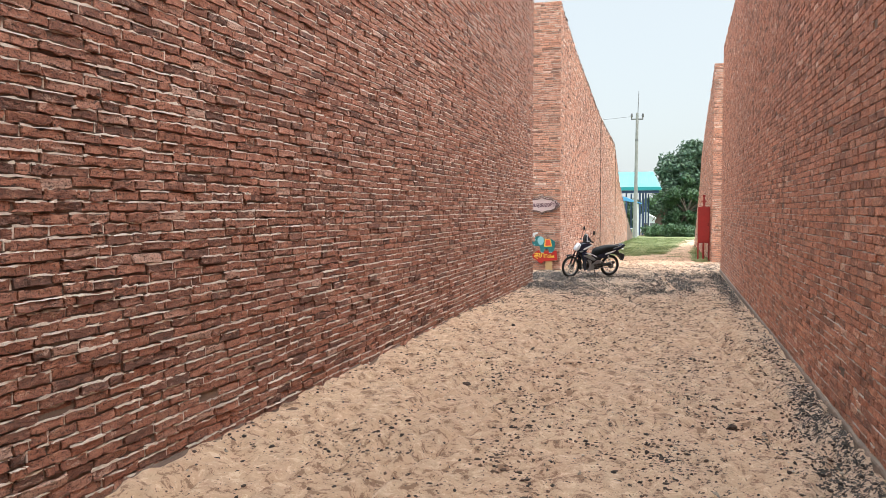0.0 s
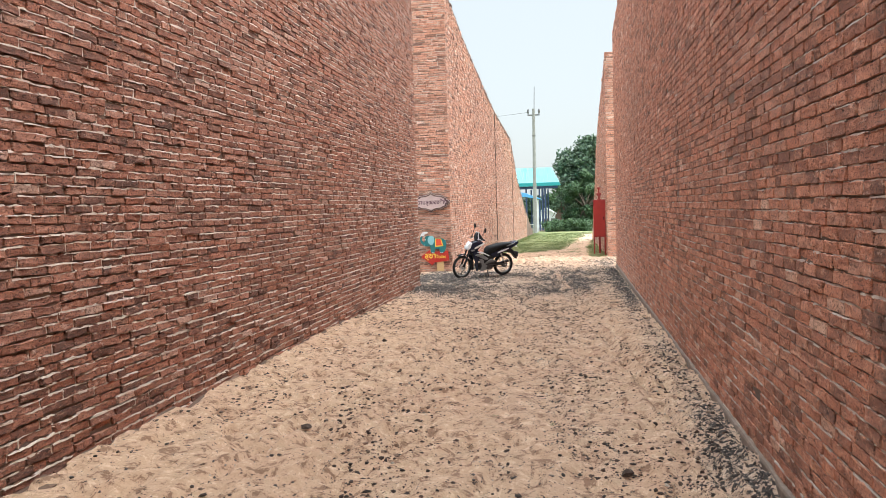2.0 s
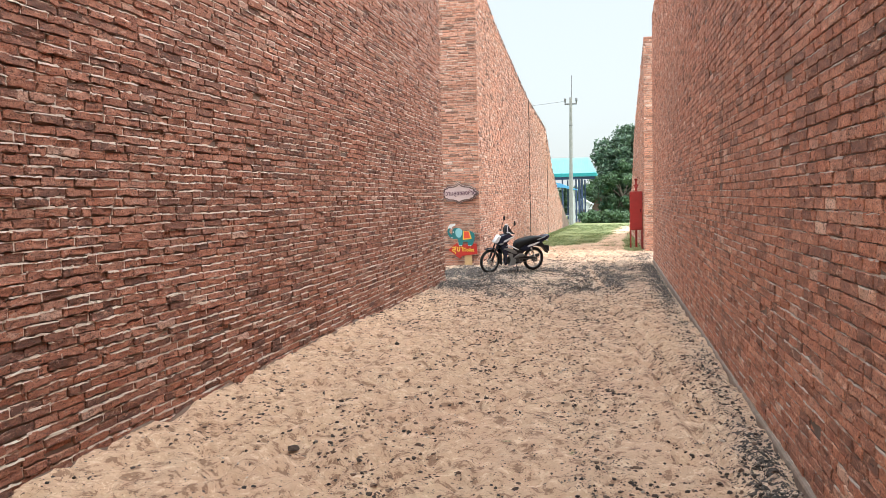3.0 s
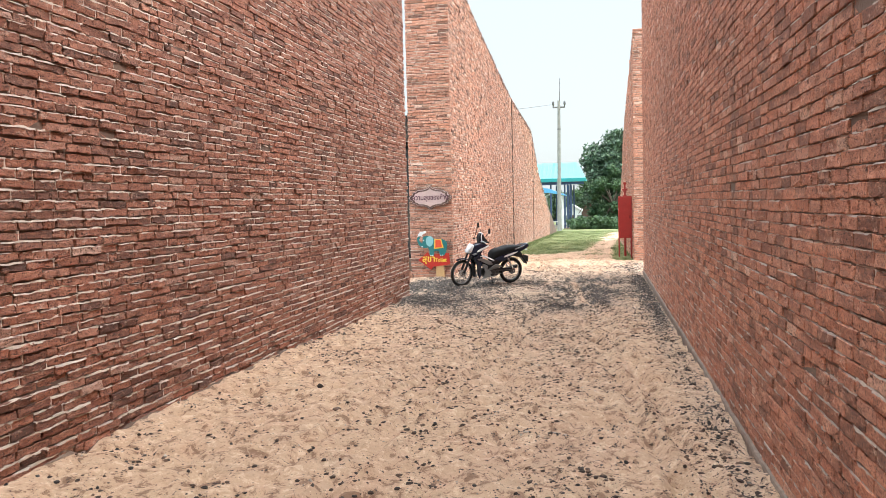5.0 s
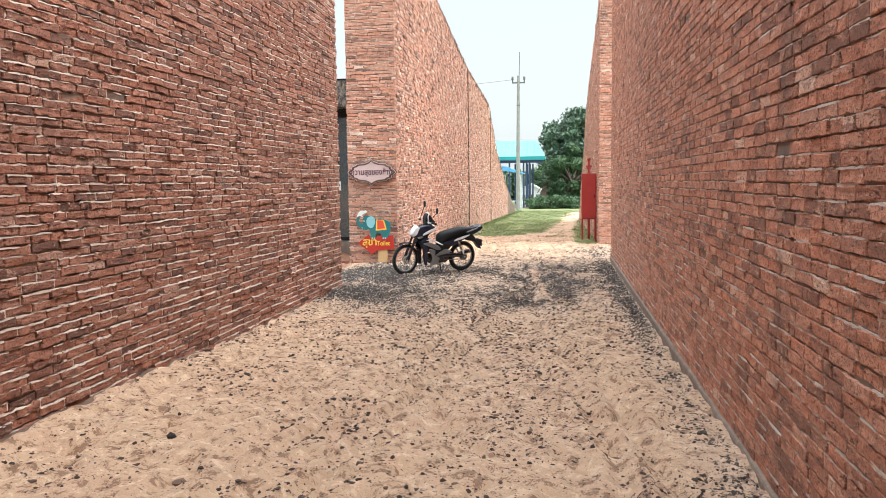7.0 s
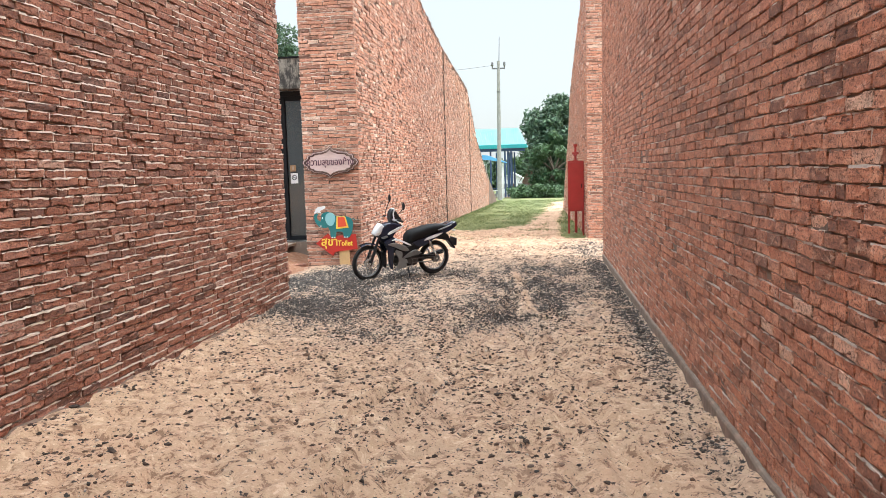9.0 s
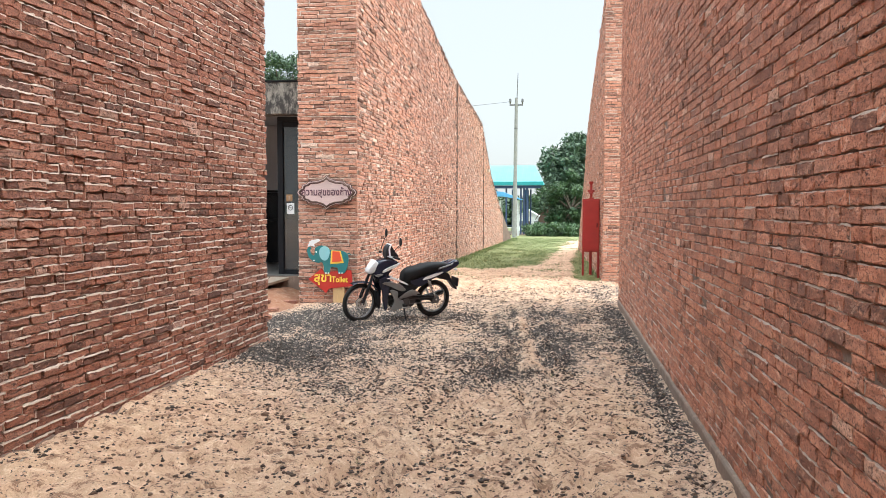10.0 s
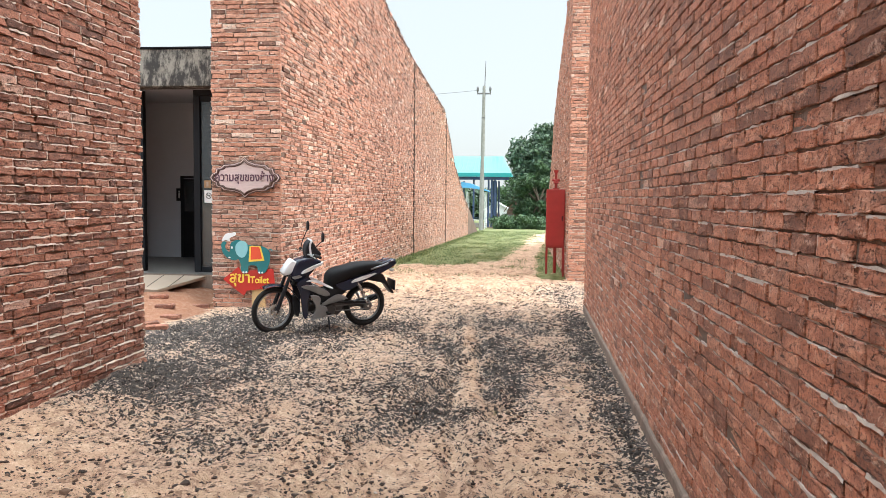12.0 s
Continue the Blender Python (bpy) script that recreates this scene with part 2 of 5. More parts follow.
def slab(bm, outline, depth, axis="y", at=0.0, bevel=0.0, seg=2):
    """A flat outline (pairs) extruded by depth, centred on at, across the given axis."""
    def p(a, b, d):
        return {"y": (a, d, b), "x": (d, a, b), "z": (a, b, d)}[axis]
    vs = [bm.verts.new(p(a, b, at - depth / 2)) for a, b in outline]
    f = bm.faces.new(vs)
    r = bmesh.ops.extrude_face_region(bm, geom=[f])
    top = [v for v in r["geom"] if isinstance(v, bmesh.types.BMVert)]
    d = Vector(p(0, 0, depth))
    bmesh.ops.translate(bm, vec=d, verts=top)
    bmesh.ops.recalc_face_normals(bm, faces=bm.faces)
    if bevel:
        rim = [e for e in {e for v in vs + top for e in v.link_edges} if abs((e.verts[0].co - e.verts[1].co).dot(d.normalized())) < depth * 0.5]
        bmesh.ops.bevel(bm, geom=rim, offset=bevel, segments=seg, affect="EDGES", profile=0.6)
    return bm


def tube(bm, pts, r, n=10, caps=True):
    """A round bar along points; r is a radius or one per point."""
    pts = [Vector(p) for p in pts]
    rs = [r] * len(pts) if isinstance(r, (int, float)) else r
    rings, up = [], None
    for i, p in enumerate(pts):
        d = (pts[min(i + 1, len(pts) - 1)] - pts[max(i - 1, 0)]).normalized()
        side = d.cross(Vector((0, 0, 1)) if abs(d.z) < 0.95 else Vector((0, 1, 0))).normalized() if up is None else (up - d * up.dot(d)).normalized()
        up = side
        w = d.cross(side)
        rings.append([bm.verts.new(p + (side * math.cos(a) + w * math.sin(a)) * rs[i]) for a in (2 * math.pi * k / n for k in range(n))])
    for a, b in zip(rings, rings[1:]):
        for k in range(n):
            bm.faces.new((a[k], a[(k + 1) % n], b[(k + 1) % n], b[k]))
    if caps:
        bm.faces.new(rings[0][::-1])
        bm.faces.new(rings[-1])
    return bm


def arc(points, n=6):
    """A smooth curve through points (Catmull-Rom)."""
    p = [Vector(q) for q in points]
    p = [2 * p[0] - p[1]] + p + [2 * p[-1] - p[-2]]
    out = []
    for i in range(1, len(p) - 2):
        for k in range(n):
            t = k / n
            out.append(0.5 * ((2 * p[i]) + (p[i + 1] - p[i - 1]) * t + (2 * p[i - 1] - 5 * p[i] + 4 * p[i + 1] - p[i + 2]) * t * t + (3 * p[i] - p[i - 1] - 3 * p[i + 1] + p[i + 2]) * t ** 3))
    return out + [p[-2]]


def rounded(points, n=5):
    """A closed smooth outline through 2D points."""
    p = [Vector(q) for q in points]
    k, out = len(p), []
    for i in range(k):
        a, b, c, d = p[i - 1], p[i], p[(i + 1) % k], p[(i + 2) % k]
        for j in range(n):
            t = j / n
            v = 0.5 * ((2 * b) + (c - a) * t + (2 * a - 5 * b + 4 * c - d) * t * t + (3 * b - a - 3 * c + d) * t ** 3)
            out.append((v.x, v.y))
    return out


def ring(bm, r_big, r_small, segs=36, n=10, m=None, flat=1.0):
    """A torus about the local y axis."""
    rows = []
    for i in range(segs):
        a = 2 * math.pi * i / segs
        row = []
        for k in range(n):
            b = 2 * math.pi * k / n
            rr = r_big + r_small * math.cos(b)
            row.append(bm.verts.new((rr * math.cos(a), r_small * flat * math.sin(b), rr * math.sin(a))))
        rows.append(row)
    for i in range(segs):
        for k in range(n):
            bm.faces.new((rows[i][k], rows[i][(k + 1) % n], rows[(i + 1) % segs][(k + 1) % n], rows[(i + 1) % segs][k]))
    if m:
        bmesh.ops.transform(bm, matrix=m, verts=[v for row in rows for v in row])
    return bm


def blob(bm, c, s, m=None, sub=3, power=1.0):
    r = bmesh.ops.create_icosphere(bm, subdivisions=sub, radius=1.0)
    for v in r["verts"]:
        q = [math.copysign(abs(a) ** power, a) for a in v.co]
        v.co = Vector((c[0] + q[0] * s[0], c[1] + q[1] * s[1], c[2] + q[2] * s[2]))
    if m:
        bmesh.ops.transform(bm, matrix=m, verts=r["verts"])
    return bm


def mesh_of(name, verts, faces, material, smooth=False):
    me = bpy.data.meshes.new(name)
    me.from_pydata(verts, [], faces)
    me.materials.append(material)
    if smooth:
        me.polygons.foreach_set("use_smooth", [True] * len(me.polygons))
    return me


# ---- ground ----
def ground_height(x, y):
    def step(a, b, v):
        t = min(1.0, max(0.0, (v - a) / (b - a)))
        return t * t * (3 - 2 * t)
    h = 0.02 - 0.07 * step(12.5, 18.5, y) - 0.0185 * max(0.0, min(y, 130) - 30)
    near = 1.0 - step(30, 45, y)
    h += near * 0.018 * noise.noise((x * 1.1, y * 1.1, 0.3)) + near * 0.016 * noise.noise((x * 4.2, y * 4.2, 1.7)) + near * 0.011 * noise.noise((x * 9, y * 11, 4.1))
    h -= near * 0.14 * max(0.0, noise.noise((x * 4.6, y * 3.4, 8.3)) - 0.1) + near * 0.09 * max(0.0, noise.noise((x * 9, y * 6.5, 2.3)) - 0.12)
    if -2.2 < x < 1.55 and 4 < y < 24:               # wheel ruts with a low ridge on each side
        wob = 0.03 * noise.noise((0.0, y * 0.9, 6.0))
        deep = 0.65 + 0.5 * noise.noise((x, y * 1.3, 11.0))
        for c in (-1.29 + (y - 12.03) * 0.146, -0.8 + (y - 12.3) * 0.113, 0.84 - (y - 12.4) * 0.1, 1.06 - (y - 12.4) * 0.09):
            q = ((x - c - wob) / 0.055) ** 2
            if q < 12:
                h -= deep * (0.055 * math.exp(-q) - 0.034 * math.exp(-(math.sqrt(q) - 1.9) ** 2 * 1.6))
    h += 0.13 * noise.noise((x * 1.9, y * 1.6, 5.2)) * bell(x, y, -0.6, 28.0, 3.0, 2.6) if 23 < y < 34 else 0.0
    h += near * 0.03 * math.exp(-((x + 2.95) / 0.25) ** 2)
    # loose soil heaped at the foot of the entrance
    h += 0.16 * step(-3.75, -4.6, x) * step(21.8, 23.8, y) * (1 - step(25.5, 27, y))
    return h


def bell(x, y, cx, cy, rx, ry):
    return math.exp(-((x - cx) / rx) ** 2 - ((y - cy) / ry) ** 2)


def gravel_at(x, y):
    g = 0.5 * bell(x, y, -0.9, 21.0, 3.0, 3.0) + 0.22 * bell(x, y, -0.4, 25.6, 2.2, 2.6) - 0.2 * bell(x, y, -0.8, 21.2, 0.7, 1.2)
    g += 0.85 * bell(x, y, -2.45, 19.6, 0.85, 0.95) + 0.9 * bell(x, y, -3.1, 21.7, 1.1, 1.1) + 0.3 * bell(x, y, -1.5, 18.0, 0.7, 0.6)
    g += 0.34 * bell(x, y, 0.45, 20.0, 0.42, 1.2) + 0.3 * bell(x, y, -0.1, 19.0, 0.4, 0.6) + 0.3 * bell(x, y, 0.6, 23.0, 0.9, 1.4) + 0.3 * bell(x, y, -1.8, 22.6, 0.9, 0.6) + 0.6 * bell(x, y, -2.8, 23.2, 1.1, 0.7)
    edge = 0.28 + 0.2 * min(1, max(0, (y - 13.5) / 3)) + 0.35 * max(0, min(1, (10.5 - y) / 2))
    g += edge * math.exp(-((x - 1.45) / (0.2 + 0.1 * max(0, min(1, (10 - y) / 3)))) ** 2) * (1 if y < 25 else max(0, 1 - (y - 25) / 2))
    g += 0.2 * bell(x, y, 0.3, 20.6, 1.0, 2.6)
    g += 0.14 * bell(x, y, 0.5, 9, 0.8, 7) + 0.12 * bell(x, y, -0.6, 15.5, 1.2, 2.2)
    g += 0.5 * bell(x, y, 1.6, 27.2, 0.8, 1.5)
    track = 0.45 * math.exp(-((x - 0.25 + (y - 19.9) * 0.08) / 0.09) ** 2) * (1 if 19.2 < y < 23.5 else 0)
    g *= 0.9 + 0.55 * noise.noise((x * 1.6, y * 1.1, 3.0)) + 0.45 * noise.noise((x * 5.0, y * 3.2, 7.0))
    return max(0.0, min(1.0, g) - track) * (1.0 if x > -3.9 else 0.0)


def grass_at(x, y):
    if y < 29.3:
        return 0.0
    edge = 32.2 + 0.9 * max(0, x + 1.7)
    path_x = 0.15 + (y - 30) * 0.055
    left = max(0.0, min(1.0, (y - edge) / 1.6 + 0.35)) if x < path_x else 0.0
    right = max(0.0, min(1.0, (x - 0.75) / 0.35)) if x >= path_x else 0.0
    g = max(left, right)
    wid = 0.42 if y < 46 else 0.42 + (y - 46) * 0.02
    trail = math.exp(-((x - path_x) / wid) ** 2) * (1 if y < 60 else max(0, 1 - (y - 60) / 10))
    return max(0.0, g - 1.3 * trail)


def soil_at(x, y):
    s_far = 0.34 * bell(x, y, -0.3, 28.6, 2.6, 2.4)
    return s_far + max(0.0, min(1.0, (-3.55 - x) / 0.5)) * (1.0 if 20 < y < 30 else 0.0) * max(0.0, min(1.0, (y - 21.6 - 1.6 * (x + 4.2)) / 0.6))


def lines(*spans):
    out = []
    for a, b, s in spans:
        out += list(np.arange(a, b - 1e-6, s))
    return out


xs = lines((-900, -60, 120), (-60, -12, 8), (-12, -5.5, 0.8), (-5.5, -3.2, 0.16), (-3.2, 1.9, 0.036), (1.9, 3, 0.22), (3, 12, 1.5), (12, 60, 8), (60, 900, 120)) + [900]
ys = lines((-300, -20, 40), (-20, 2, 1.6), (2, 5, 0.09), (5, 20, 0.042), (20, 32, 0.06), (32, 50, 0.4), (50, 130, 4), (130, 1200, 90)) + [1200]
gv, gf, g_grav, g_grass, g_soil = [], [], [], [], []
for yy in ys:
    for xx in xs:
        gv.append((xx, yy, ground_height(xx, yy)))
        g_grav.append(gravel_at(xx, yy))
        g_grass.append(grass_at(xx, yy) if -60 < xx < 60 else 1.0)
        g_soil.append(soil_at(xx, yy))
w = len(xs)
for j in range(len(ys) - 1):
    for i in range(w - 1):
        a = j * w + i
        gf.append((a, a + 1, a + w + 1, a + w))
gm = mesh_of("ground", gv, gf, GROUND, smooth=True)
for nm, vals in (("gravel", g_grav), ("grass", g_grass), ("soil", g_soil)):
    gm.attributes.new(nm, "FLOAT", "POINT").data.foreach_set("value", vals)
ground = tagged(new("ground", gm), "pale sandy ground with grey gravel, ruts and far grass", "ground", kind="structure")


# ---- brick walls ----
COURSE = 0.066
rng = np.random.default_rng(7)


def brick_box(u0, u1, z0, z1, front, jit, fine):
    """Rings of corners of a brick (back, shoulder, front), in (u, out, z); fine bricks have ragged edges."""
    c = 0.006
    if not fine:
        j = rng.normal(0, jit, (12, 3))
        return np.array([(u0, -0.03, z0), (u1, -0.03, z0), (u1, -0.03, z1), (u0, -0.03, z1),
                         (u0, front - c, z0), (u1, front - c, z0), (u1, front - c, z1), (u0, front - c, z1),
                         (u0 + c, front, z0 + c), (u1 - c, front, z0 + c), (u1 - c, front, z1 - c), (u0 + c, front, z1 - c)]) + j * (1, 0.5, 1)
    zm, um = (z0 + z1) / 2, (u0 + u1) / 2
    us = u0 + (u1 - u0) * np.array((0.0, 0.2, 0.42, 0.6, 0.8, 1.0))
    low, high = us.copy(), us.copy()
    low[1:5] += rng.uniform(-0.02, 0.02, 4)
    high[1:5] += rng.uniform(-0.02, 0.02, 4)
    rim = np.array([(u, z0) for u in low] + [(u1, zm)] + [(u, z1) for u in high[::-1]] + [(u0, zm)])
    rim[:, 1] += (rim[:, 0] - um) * rng.normal(0, 0.016 * jit / 0.0046)
    rim += rng.normal(0, jit, (14, 2))
    chip = rng.random(14) < 0.16
    mid = np.array((um, zm))
    pull = np.where(chip, rng.uniform(0.004, 0.014, 14), 0.0) + rng.uniform(0.001, 0.006, 14)
    d = mid - rim
    d /= np.linalg.norm(d, axis=1)[:, None]
    inner = rim + d * pull[:, None] + rng.normal(0, 0.0012, (14, 2))
    tilt = rng.normal(0, 0.0028 * jit / 0.0046, 2)
    depth = front + (inner[:, 0] - um) / 0.13 * tilt[0] + (inner[:, 1] - zm) / 0.03 * tilt[1] + rng.normal(0, 0.0012, 14)
    out = []
    for ring2, dd in ((rim, np.full(14, -0.03)), (rim, depth - rng.uniform(0.002, 0.008, 14)), (inner, depth)):
        out += [(u, o, z) for (u, z), o in zip(ring2, dd)]
    return np.array(out)


def brick_faces(n):
    return [tuple(range(2 * n, 3 * n))] + [(a + k * n, (a + 1) % n + k * n, (a + 1) % n + (k + 1) * n, a + (k + 1) * n) for k in (0, 1) for a in range(n)]


BRICK_FACES = {12: brick_faces(4), 42: brick_faces(14)}


def bed(vs, fs, a, b, z, h, out, k, rag):
    """A ragged strip of mortar left standing on a brick's upper edge."""
    n = len(vs)
    sag = rng.normal(0, 0.0012)
    for i in range(k + 1):
        u = a + (b - a) * (i + (rng.uniform(-0.3, 0.3) if 0 < i < k else 0)) / k
        zz, o = z + rng.normal(sag, 0.0022) * rag, out + rng.normal(0, 0.004) * rag
        hh = max(-0.002, h + rng.normal(0, 0.0036) * rag)
        vs += [(u, o, zz - 0.004), (u, o - 0.002, zz + hh), (u, -0.035, zz + hh + 0.002)]
    for i in range(k):
        for q in range(2):
            c = n + i * 3 + q
            fs.append((c, c + 3, c + 4, c + 1))


def lay_bricks(parent, place, u_from, u_to, top, bottom, material, single, mortar, beds=0.72, jit=0.0034, joint=0.0135, loose=0.003, long=(0.2, 0.33), fine=False, lift=0.003, proud=0.0005, thick=0.0052, stained=None):
    """Courses of bricks on one face. place(u, out, z) gives the point; top(u) the wall's height; single(u, z): bricks that are objects."""
    vs, fs, lone, mv, mf, sv, sf = [], [], [], [], [], [], []
    for k in range(int((8.9 - bottom) / COURSE)):
        z = bottom + k * COURSE
        u = u_from - rng.uniform(0, long[1])
        while u < u_to:
            ln = rng.uniform(*long) if rng.random() > 0.13 else rng.uniform(0.09, 0.15)
            a, b = max(u, u_from), min(u + ln, u_to)
            if u_to - b < 0.05:
                b = u_to
            u = b if b == u_to else u + ln
            if b - a < 0.04 or z + COURSE > top((a + b) / 2) + 0.01:
                continue
            wave = 0.006 * math.sin(a * 0.9 + k * 0.05) + rng.normal(0, lift)
            out = rng.normal(0, loose) + (0.006 if rng.random() < 0.03 else 0.0) - (0.008 if rng.random() < 0.02 else 0.0)
            corners = brick_box(a + joint / 2, b - joint / 2 if b < u_to else b, z + joint / 2 + wave, z + COURSE - joint / 2 + wave, out, jit, fine and z < 4.7)
            if rng.random() < (beds + 0.3 if noise.noise((a * 0.45, k * 3.1, 3.0)) > 0.25 - 0.5 * beds else beds * 0.55):
                bed(mv, mf, a - 0.004, b + (0.004 if b < u_to else 0), z + COURSE - joint / 2 + wave, abs(rng.normal(thick, 0.0024)), out + rng.normal(proud, 0.0025), 6 if fine and z < 4.7 else 3, jit / 0.0046)
            if rng.random() < beds * 0.42 and b < u_to:
                n, e, o2 = len(mv), 0.004 + 0.004 * rng.random(), out - 0.004 - 0.006 * rng.random()
                zl, zh = z + 0.004 + wave, z + COURSE + wave
                mv += [(b - e, -0.035, zl), (b - e, o2, zl), (b + e, o2, zl), (b + e, -0.035, zl), (b - e, -0.035, zh), (b - e, o2, zh), (b + e, o2, zh), (b + e, -0.035, zh)]
                mf += [(n, n + 1, n + 5, n + 4), (n + 1, n + 2, n + 6, n + 5), (n + 2, n + 3, n + 7, n + 6), (n + 4, n + 5, n + 6, n + 7)]
            if single((a + b) / 2, z) and len(lone) < 300:
                lone.append(((a + b) / 2, z, corners))
                continue
            dark = stained is not None and stained((a + b) / 2, z) > rng.random()
            bv, bf = (sv, sf) if dark else (vs, fs)
            n = len(bv)
            bv.extend([place(*c) for c in corners])
            bf.extend([tuple(n + i for i in f) for f in BRICK_FACES[len(corners)]])
    tagged(part("brick_courses", mesh_of("brick_courses", vs, fs, material), None, parent), kind="stuff")
    if sv:
        tagged(part("stained_bricks", mesh_of("stained_bricks", sv, sf, BRICK_STAINED), None, parent, "bricks blackened by rain"), kind="stuff")
    tagged(part("mortar_beds", mesh_of("mortar_beds", [place(*p) for p in mv], mf, mortar), None, parent), kind="stuff")
    return [(place, a, z, c, material, parent) for a, z, c in lone]


def lay_single(items):
    for place, a, z, c, material, parent in items:
        o = Vector(place(a, 0, z))
        me = mesh_of("brick", [tuple(Vector(place(*q)) - o) for q in c], BRICK_FACES[len(c)], material)
        ob = part("brick", me, None, parent)
        ob.location = o


def profile(pairs):
    us, zs = [p[0] for p in pairs], [p[1] for p in pairs]
    return lambda u: float(np.interp(u, us, zs))


def wall_core(name, label, outline, x0, x1, material):
    """The body of a wall: a side outline in (y, z) with thickness from x0 to x1."""
    bm = slab(bmesh.new(), outline, x1 - x0, "x", (x0 + x1) / 2)
    return tagged(part(name, bm, material), label, "wall", kind="structure")


SINK = 0.017
loose_bricks = []
none = lambda u, z: False

# first wall beside the walk, ending at the entrance
L1_END, L1_X = 20.2, -3.0
l1_top = profile([(-8, 8.8), (20.2, 8.3)])
wall_left = wall_core("wall_left", "tall rough red brick wall with pale uneven mortar", [(-8, -0.6), (L1_END - SINK, -0.6), (L1_END - SINK, 8.3), (-8, 8.8)], L1_X - 1.0, L1_X - SINK, MORTAR_SHADE_L)
loose_bricks += lay_bricks(wall_left, lambda u, o, z: (L1_X + o, u, z), 3.0, L1_END, l1_top, -0.12, BRICK_L, lambda u, z: 16.6 < u < 19.9 and 0.45 < z < 2.1, BED_L, 0.78, 0.0046, 0.0135, 0.0048, fine=True, lift=0.0028)
lay_bricks(wall_left, lambda u, o, z: (u, L1_END + o, z), L1_X - 1.0, L1_X - 0.03, lambda u: 8.3, -0.12, BRICK_L, none, BED_L)

# second wall, past the entrance, its top falling to the ground
L2_Y, L2_X, L2_W = 24.0, -2.87, 1.05
L2_TOP = [(24.0, 7.74), (28.3, 7.0), (33, 6.42), (37.2, 5.95), (46.3, 5.45), (51, 3.4), (57.4, 1.7), (62.2, 0.75), (69, -0.7)]
l2_top = profile(L2_TOP)
wall_far_left = wall_core("wall_far_left", "tall orange-red brick wall whose top slopes down to grass", [(L2_Y + SINK, -1.4), (72, -1.4), (69, -0.7)] + L2_TOP[-2:0:-1] + [(L2_Y + SINK, 7.74)], L2_X - L2_W + SINK, L2_X - SINK, MORTAR_SHADE_L)
def far_stains(u, z):
    """Rain marks under the bare top and beside the joints."""
    under = l2_top(u) - z
    run = 0.22 + 0.5 * max(0.0, noise.noise((u * 1.7, 0.0, 4.0)))
    near = min(abs(u - 37.3), abs(u - 46.9))
    return max(0.85 if under < run * (0.5 + 0.02 * (u - 24)) else 0.0, 0.75 * math.exp(-(near / 0.16) ** 2), 0.01)


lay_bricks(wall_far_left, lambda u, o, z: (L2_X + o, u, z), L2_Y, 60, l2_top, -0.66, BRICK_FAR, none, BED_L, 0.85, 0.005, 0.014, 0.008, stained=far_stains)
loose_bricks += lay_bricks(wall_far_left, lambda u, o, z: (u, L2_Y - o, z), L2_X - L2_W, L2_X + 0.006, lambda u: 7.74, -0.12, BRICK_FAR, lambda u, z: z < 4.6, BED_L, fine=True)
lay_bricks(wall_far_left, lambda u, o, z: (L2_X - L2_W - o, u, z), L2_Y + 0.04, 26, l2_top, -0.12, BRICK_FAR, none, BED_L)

for y in (37.3, 46.9):
    part("movement_joint", boxed(L2_X - 0.02, L2_X + 0.016, y - 0.03, y + 0.03, -0.5, l2_top(y) - 0.05), SEAM, wall_far_left, "dark vertical movement joint")
part("cable_tray", boxed(L2_X + 0.008, L2_X + 0.09, 48.6, 49.4, 3.36, 3.5, bevel=0.01), BED_L, wall_far_left, "short pale cable cover")

# wall on the other side
R1_END, R1_X = 24.7, 1.6
R1_TOP = [(-8, 9.0), (20.5, 6.62), (24.7, 6.3)]
wall_right = wall_core("wall_right", "tall weathered red-brown brick wall on a concrete footing", [(-8, -0.6), (R1_END - SINK, -0.6), (R1_END - SINK, 6.3), (20.5, 6.62), (-8, 9.0)], R1_X + 0.0095, R1_X + 1.0, MORTAR_SHADE_R)
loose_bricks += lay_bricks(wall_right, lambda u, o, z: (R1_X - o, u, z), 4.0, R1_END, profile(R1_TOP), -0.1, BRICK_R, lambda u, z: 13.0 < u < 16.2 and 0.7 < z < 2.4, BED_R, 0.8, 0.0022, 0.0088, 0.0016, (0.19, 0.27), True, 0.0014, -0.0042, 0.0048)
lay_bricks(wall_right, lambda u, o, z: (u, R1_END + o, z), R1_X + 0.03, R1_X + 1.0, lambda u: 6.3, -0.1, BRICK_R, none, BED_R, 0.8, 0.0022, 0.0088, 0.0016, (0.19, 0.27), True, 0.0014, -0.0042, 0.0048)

R2_Y, R2_X = 28.7, 1.56
R2_TOP = [(28.7, 6.55), (31.0, 6.0), (34.2, 5.4), (37.0, 4.8), (39.2, 4.2), (40.8, 3.0), (44, 1.8), (49, -0.35)]
wall_far_right = wall_core("wall_far_right", "brick wall end with a falling top beside grass", [(R2_Y + SINK, -1.0), (51, -1.0), (49, -0.35)] + R2_TOP[-2:0:-1] + [(R2_Y + SINK, 6.55)], R2_X + SINK, R2_X + 1.0, MORTAR_SHADE_R)
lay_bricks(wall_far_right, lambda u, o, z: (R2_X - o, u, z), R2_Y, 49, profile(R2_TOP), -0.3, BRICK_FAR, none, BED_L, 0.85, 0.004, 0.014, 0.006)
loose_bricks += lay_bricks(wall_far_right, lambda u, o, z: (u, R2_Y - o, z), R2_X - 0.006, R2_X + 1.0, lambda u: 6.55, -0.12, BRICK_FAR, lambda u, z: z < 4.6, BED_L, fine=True)

